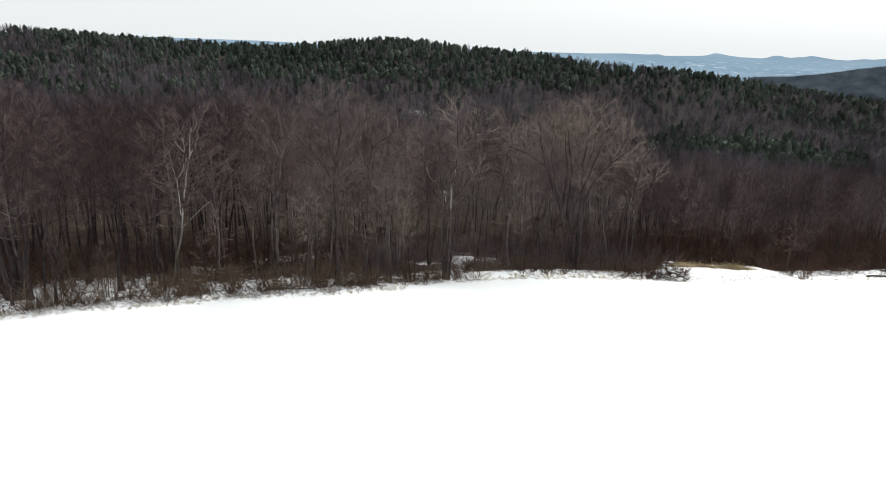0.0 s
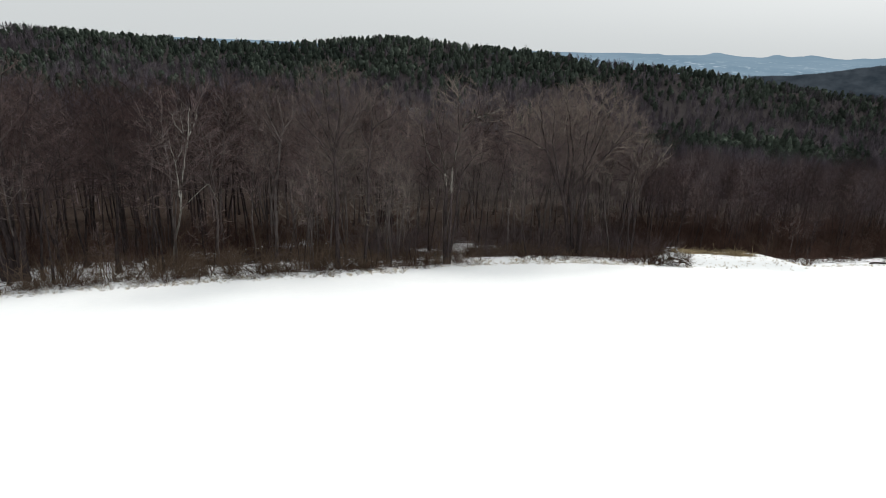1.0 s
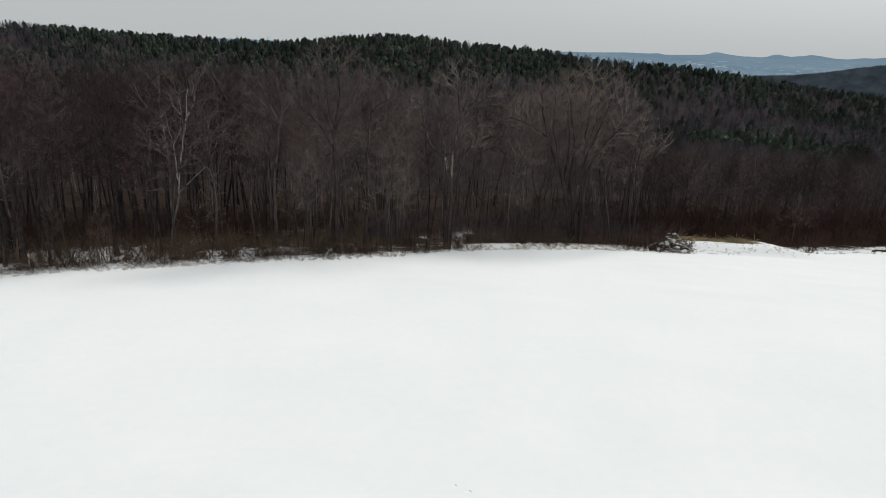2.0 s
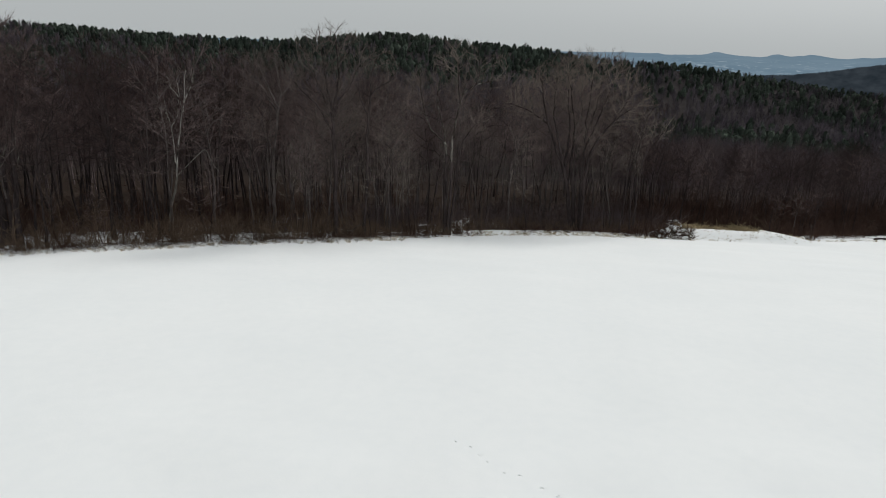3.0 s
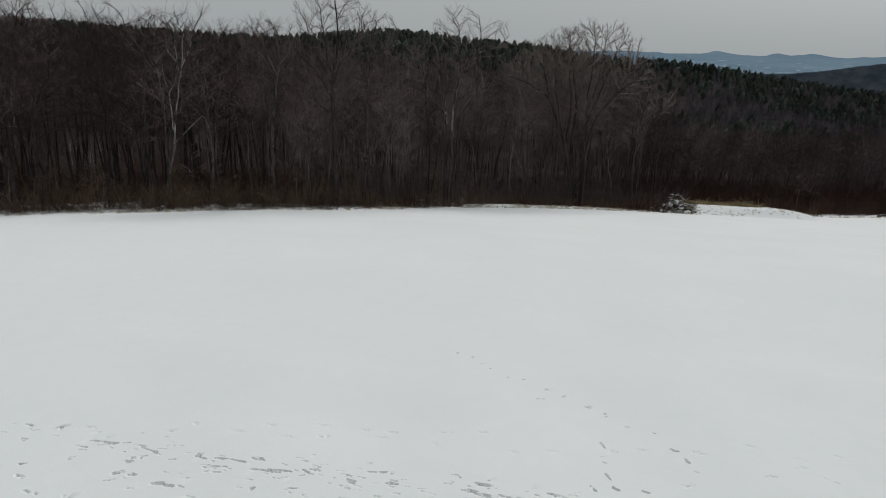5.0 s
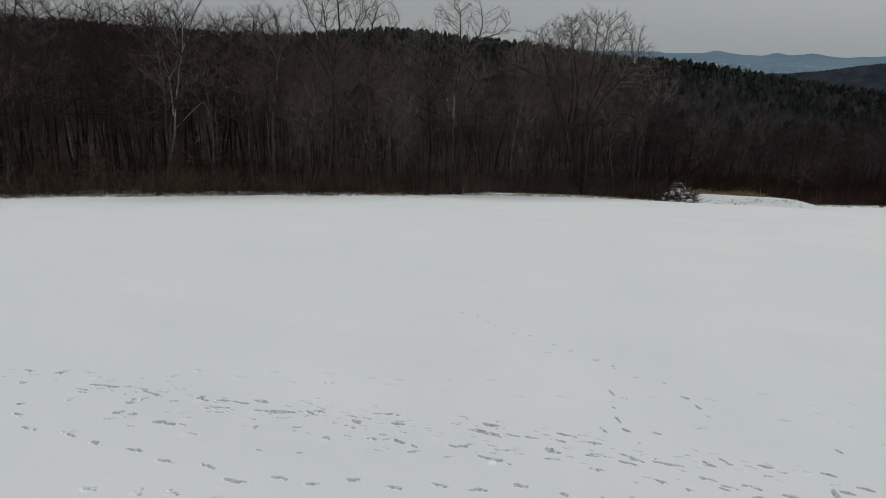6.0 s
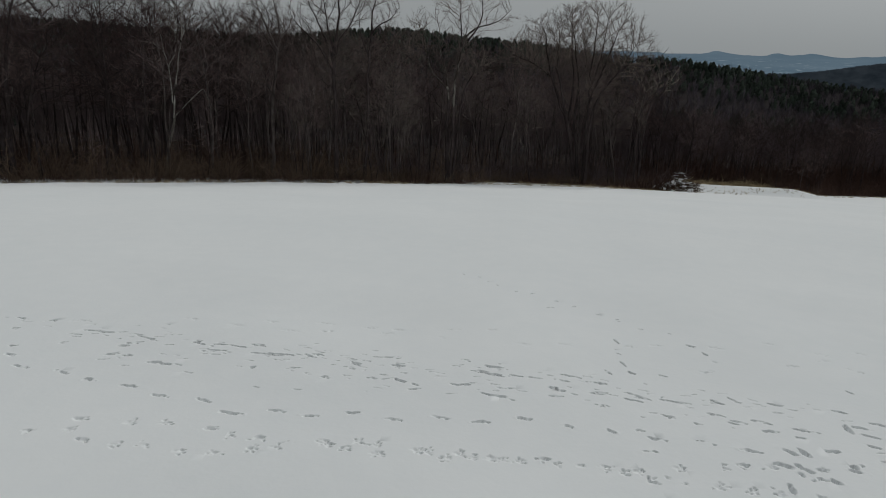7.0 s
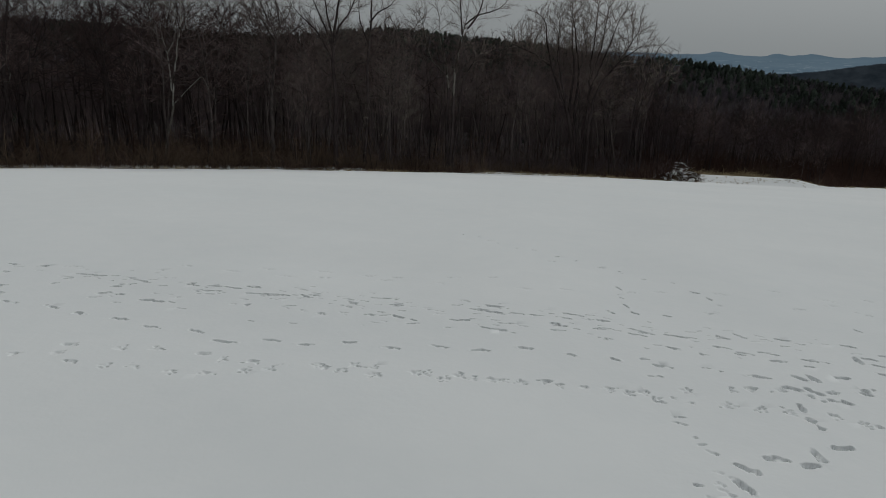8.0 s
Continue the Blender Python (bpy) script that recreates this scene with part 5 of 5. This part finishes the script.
# ---- shrubs and fallen wood that stand out at the edge ----
# x, y, height, stems, colour, label
SHRUBS = [
    (47.2, 78.6, 1.1, 16, BRUSH_TAN, "low twiggy shrub in the snow beside the bank"),
    (48.6, 80.0, 1.6, 12, BRUSH, "low red-brown shrub beside the bank"),
    (51.0, 83.5, 3.2, 12, BRUSH, "arching red-brown shrub at the wood's edge"),
    (45.5, 84.5, 3.8, 9, BRUSH_TAN, "thin upright tan shrub behind the bank"),
    (55.5, 84.5, 2.2, 12, BRUSH, "low red-brown shrub beside the bank"),
    (59.5, 86.5, 2.6, 12, BRUSH, "arching red-brown shrub at the wood's edge"),
    (-3.6, 66.6, 1.7, 14, BRUSH, "low red-brown shrub at the snow's edge"),
    (-1.6, 67.4, 1.4, 14, BRUSH, "low red-brown shrub at the snow's edge"),
    (1.6, 69.9, 1.5, 14, BRUSH, "low red-brown shrub at the snow's edge"),
    (2.9, 74.6, 1.3, 18, BRUSH, "low red-brown shrub at the snow's edge"),
    (4.2, 76.0, 1.4, 16, BRUSH, "low red-brown shrub at the snow's edge"),
    (12.8, 73.8, 1.2, 16, BRUSH_TAN, "low tan bramble mound on the ledge"),
    (15.4, 74.6, 1.3, 16, BRUSH_TAN, "low tan bramble mound on the ledge"),
    (24.0, 75.2, 1.9, 20, BRUSH, "low red-brown shrub beside the brush pile"),
    (26.4, 75.2, 1.3, 14, BRUSH, "low red-brown shrub beside the brush pile"),
    (31.0, 76.6, 1.2, 14, BRUSH, "low red-brown shrub beside the brush pile"),
    (22.6, 74.8, 1.5, 20, BRUSH, "low red-brown shrub beside the brush pile"),
    (25.4, 74.9, 2.0, 22, BRUSH, "low red-brown shrub beside the brush pile"),
    (26.8, 74.9, 2.2, 22, BRUSH, "low red-brown shrub beside the brush pile"),
    (29.9, 76.0, 1.9, 18, BRUSH_TAN, "dense tan bramble against the brush pile"),
    (30.6, 75.4, 1.3, 16, BRUSH_TAN, "dense tan bramble against the brush pile"),
    (-12.6, 62.3, 1.8, 12, BRUSH_TAN, "tan twiggy shrub at the snow's edge"),
    (-9.2, 63.2, 1.5, 12, BRUSH_TAN, "tan twiggy shrub at the snow's edge"),
    (-17.4, 60.2, 2.4, 12, BRUSH_TAN, "tan twiggy shrub at the snow's edge"),
    (-21.0, 58.6, 2.8, 12, BRUSH_TAN, "tan twiggy shrub at the snow's edge"),
    (-25.4, 57.4, 3.0, 12, BRUSH_TAN, "tan twiggy shrub at the snow's edge"),
    (-29.2, 55.2, 2.8, 12, BRUSH_TAN, "tan twiggy shrub at the snow's edge"),
    (-33.8, 53.2, 2.4, 12, BRUSH, "red-brown twiggy shrub at the snow's edge"),
    (-36.0, 52.0, 1.6, 12, BRUSH, "red-brown twiggy shrub at the snow's edge"),
]


def shrub(seed, x, y, height, stems, mat, label):
    rng = np.random.default_rng(seed)
    ob = tagged(new("shrub"), label, "shrub", "shrubs along the field's edge")
    stalks, twigs, tips = Wood(), Wood(), []
    for _ in range(stems):
        a = rng.uniform(0, 2 * np.pi)
        out = np.array([np.cos(a), np.sin(a), 0])
        line = bent(rng, out * rng.uniform(0, 0.2) * height + np.array([0, 0, -0.15]), out * rng.uniform(0.1, 0.75) + np.array([0, 0, 1.0]), height * rng.uniform(0.7, 1.2), 5, 0.14, -0.06)
        stalks.limb(line, np.linspace(0.022, 0.007, 6) * (0.6 + 0.25 * height), 4)
        for _ in range(13):
            k = rng.uniform(0.8, 4.9)
            i = int(k)
            b = line[i] + (line[i + 1] - line[i]) * (k - i)
            tips.append((b, b + unit(unit(line[i + 1] - line[i]) + rng.normal(0, 0.5, 3)) * height * rng.uniform(0.15, 0.42), 0.009))
    finish(twigs, tips)
    for name, w in (("stem_clump", stalks), ("crown", twigs)):
        p = new(name, w.mesh(name, mat))
        p.parent = ob
    ob.matrix_basis = pose(x, y, ground_z(x, y))


def fallen_branch(seed, x, y, length, radius, turn, rise, mat, label, name="fallen_branch"):
    """A dead limb lying on, or propped over, the snow with a few broken side shoots."""
    rng = np.random.default_rng(seed)
    w = Wood()
    line = bent(rng, (0, 0, radius * 0.6), (1, 0, rise), length, 6, 0.08, -0.01)
    w.limb(line, np.linspace(radius, radius * 0.35, 7), 7)
    for _ in range(5):
        i = int(rng.integers(1, 6))
        w.limb(bent(rng, line[i], (0.6, rng.normal(), rng.uniform(0.1, 0.9)), length * rng.uniform(0.12, 0.3), 3, 0.15, 0), np.linspace(radius * 0.4, radius * 0.1, 4), 4)
    ob = tagged(new(name, w.mesh(name, mat)), label, "branch")
    ob.matrix_basis = pose(x, y, ground_z(x, y), 0, 0, turn)


for i, row in enumerate(SHRUBS):
    shrub(800 + i, *row)
fallen_branch(850, 58.8, 83.0, 4.2, 0.14, 12, 0.06, BARK, "dark fallen log half in the snow", "fallen_log")
fallen_branch(851, 60.4, 83.4, 3.4, 0.11, -8, 0.04, BARK, "dark fallen log half in the snow", "fallen_log")
fallen_branch(852, -10.4, 64.0, 4.0, 0.05, -28, 0.9, PALE, "pale broken branch leaning out of the brush")
fallen_branch(853, -15.4, 61.0, 3.0, 0.06, 8, 0.08, BARK, "dark broken branch lying on the snow's edge")
fallen_branch(854, -25.8, 56.4, 2.4, 0.05, -20, 0.1, BARK, "dark broken branch lying on the snow's edge")
fallen_branch(855, 48.0, 79.6, 2.2, 0.035, 70, 1.4, MID_BARK, "grey dead forked sapling leaning by the bank")


# ---- brush pile ----
def brush_pile(x, y):
    rng = np.random.default_rng(71)
    ob = tagged(new("brush_pile"), "heap of cut branches dusted with snow", "brush pile")
    sticks = Wood()
    dusting = Wood()
    for k in range(420):
        a, r = rng.uniform(0, 2 * np.pi), 1.9 * rng.uniform(0.0, 1.0) ** 0.7
        h = 1.75 * (1 - r / 2.0) * rng.uniform(0.15, 1.0)
        c = np.array([np.cos(a) * r, np.sin(a) * r * 0.7, h])
        d = unit(np.array([rng.normal(), rng.normal(), rng.normal(0.1, 0.45)]))
        L = rng.uniform(0.4, 1.5)
        line, thick = bent(rng, c - d * L / 2, d, L, 3, 0.16, -0.04), rng.uniform(0.007, 0.024)
        line[:, 2] = np.maximum(line[:, 2], 0.02)
        sticks.limb(line, np.array([1.0, 0.8, 0.6, 0.25]) * thick, 4)
        # snow lies along the flatter, outer sticks
        if abs(d[2]) < 0.55 and h > 0.75 * 1.75 * (1 - r / 2.0):
            dusting.limb(line[:3] + np.array([0, 0, thick + 0.012]), np.array([0.4, 1.0, 0.4]) * rng.uniform(0.008, 0.022), 5)
    p = new("heap", sticks.mesh("heap", BRUSH_TAN))
    p.parent = ob
    p = tagged(new("snow_cover", dusting.mesh("snow_cover", SNOW_PAD)), "thin snow lying along the sticks")
    p.parent = ob
    # snow drifted into the heap
    drift = Wood()
    for k in range(26):
        a, r = rng.uniform(0, 2 * np.pi), 1.5 * rng.uniform() ** 0.6
        c = np.array([np.cos(a) * r, np.sin(a) * r * 0.7, 1.5 * (1 - r / 1.9) * rng.uniform(0.55, 0.95)])
        wide = rng.uniform(0.14, 0.34)
        turn = np.array([np.cos(a * 3), np.sin(a * 3), rng.normal(0, 0.25)]) * wide
        drift.limb(np.stack([c - turn, c - turn * 0.5, c + turn * 0.5, c + turn]), np.array([0.02, 0.5, 0.45, 0.02]) * wide, 7)
    p = tagged(new("snow_drift", drift.mesh("snow_drift", SNOW_PAD)), "lumps of snow caught among the sticks", kind="stuff")
    p.parent = ob
    stake = Wood()
    stake.limb(np.array([[-0.35, 0, 1.2], [-0.25, 0, 1.7], [-0.15, 0, 2.1]]), np.array([0.04, 0.04, 0.03]), 6)
    p = new("stake", stake.mesh("stake", PALE))
    p.parent = ob
    ob.matrix_basis = pose(x, y, ground_z(x, y)) @ Matrix.Scale(1.42, 4)


SNOW_PAD = material("snow_on_branches", (0.8, 0.82, 0.84), (0.92, 0.92, 0.92), 0.6, 4, 0.4, 0.02)
brush_pile(28.6, 75.4)


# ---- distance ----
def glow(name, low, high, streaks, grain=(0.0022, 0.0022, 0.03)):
    """Distance with painted haze: a faint glow with soft bands, and pale snowy fields low down."""
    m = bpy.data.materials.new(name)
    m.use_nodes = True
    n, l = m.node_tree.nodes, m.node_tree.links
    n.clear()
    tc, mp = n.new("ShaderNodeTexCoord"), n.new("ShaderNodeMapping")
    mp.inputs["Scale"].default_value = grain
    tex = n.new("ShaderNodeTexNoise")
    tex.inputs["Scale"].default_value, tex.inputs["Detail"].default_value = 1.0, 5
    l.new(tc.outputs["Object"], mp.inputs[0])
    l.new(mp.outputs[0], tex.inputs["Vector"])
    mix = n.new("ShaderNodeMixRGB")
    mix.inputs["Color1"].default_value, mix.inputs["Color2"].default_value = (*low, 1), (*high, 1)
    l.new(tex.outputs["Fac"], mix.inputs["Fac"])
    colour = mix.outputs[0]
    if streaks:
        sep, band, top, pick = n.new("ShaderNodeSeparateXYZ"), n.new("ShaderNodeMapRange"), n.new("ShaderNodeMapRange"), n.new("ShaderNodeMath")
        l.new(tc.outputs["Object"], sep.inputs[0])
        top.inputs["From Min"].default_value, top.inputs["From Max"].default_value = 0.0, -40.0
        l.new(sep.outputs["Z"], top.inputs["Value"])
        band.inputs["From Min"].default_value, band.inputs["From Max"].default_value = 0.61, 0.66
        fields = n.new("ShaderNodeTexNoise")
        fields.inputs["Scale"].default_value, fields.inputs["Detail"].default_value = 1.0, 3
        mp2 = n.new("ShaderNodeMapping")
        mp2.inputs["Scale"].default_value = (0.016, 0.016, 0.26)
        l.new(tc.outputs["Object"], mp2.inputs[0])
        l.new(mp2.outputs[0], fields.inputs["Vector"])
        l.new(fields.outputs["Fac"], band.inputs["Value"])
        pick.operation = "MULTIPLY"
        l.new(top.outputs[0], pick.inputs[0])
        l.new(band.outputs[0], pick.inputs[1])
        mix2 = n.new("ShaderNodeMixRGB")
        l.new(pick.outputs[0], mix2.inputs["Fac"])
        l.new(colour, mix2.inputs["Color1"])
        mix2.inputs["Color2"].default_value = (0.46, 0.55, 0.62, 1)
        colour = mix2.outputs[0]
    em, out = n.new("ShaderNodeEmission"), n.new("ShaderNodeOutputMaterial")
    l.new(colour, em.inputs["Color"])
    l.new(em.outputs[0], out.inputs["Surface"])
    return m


def skyline(name, label, profile, radius, bottom, mat, rough, thick=60.0):
    """A far ridge as a standing shell: bearing in degrees and crest height, on a circle round the field."""
    b = np.linspace(profile[0][0], profile[-1][0], 1600)
    crest = np.interp(b, [p[0] for p in profile], [p[1] for p in profile])
    crest = np.convolve(np.pad(crest, 2, "edge"), np.ones(5) / 5, "valid")
    rng = np.random.default_rng(3)
    crest += rng.normal(0, rough, len(b))
    vs = []
    for rad, z in ((radius, np.full_like(crest, bottom)), (radius + thick * 0.5, crest), (radius + thick, np.full_like(crest, bottom))):
        vs.append(np.stack([np.sin(np.radians(b)) * rad, np.cos(np.radians(b)) * rad, z], 1))
    n = len(b)
    i = np.arange(n - 1)
    f = np.concatenate([np.stack([i, i + 1, i + n + 1, i + n], 1), np.stack([i + n, i + n + 1, i + 2 * n + 1, i + 2 * n], 1)])
    mesh = bpy.data.meshes.new(name)
    fill(mesh, np.concatenate(vs), f)
    mesh.materials.append(mat)
    return tagged(new(name, mesh), label, "backdrop", kind="structure")


# haze is painted as emission colour; the hills glow though nothing there is a lamp
HAZE = glow("painted_haze_valley", (0.148, 0.238, 0.318), (0.3, 0.398, 0.482), True)
HAZE_NEAR = glow("painted_haze_hill", (0.004, 0.011, 0.018), (0.08, 0.094, 0.11), False, (0.02, 0.02, 0.04))
skyline("backdrop_mountains", "hills and a valley with snowy fields, painted pale blue for haze",
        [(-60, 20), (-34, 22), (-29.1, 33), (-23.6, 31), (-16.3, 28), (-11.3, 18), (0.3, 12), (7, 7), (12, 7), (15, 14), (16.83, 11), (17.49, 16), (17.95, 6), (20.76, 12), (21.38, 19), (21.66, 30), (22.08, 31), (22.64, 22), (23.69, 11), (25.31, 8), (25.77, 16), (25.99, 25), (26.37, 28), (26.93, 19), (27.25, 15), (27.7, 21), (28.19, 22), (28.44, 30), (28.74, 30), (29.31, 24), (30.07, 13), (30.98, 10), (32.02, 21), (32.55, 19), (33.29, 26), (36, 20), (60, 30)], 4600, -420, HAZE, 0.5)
skyline("backdrop_hill", "dark wooded hill across the valley with haze painted in",
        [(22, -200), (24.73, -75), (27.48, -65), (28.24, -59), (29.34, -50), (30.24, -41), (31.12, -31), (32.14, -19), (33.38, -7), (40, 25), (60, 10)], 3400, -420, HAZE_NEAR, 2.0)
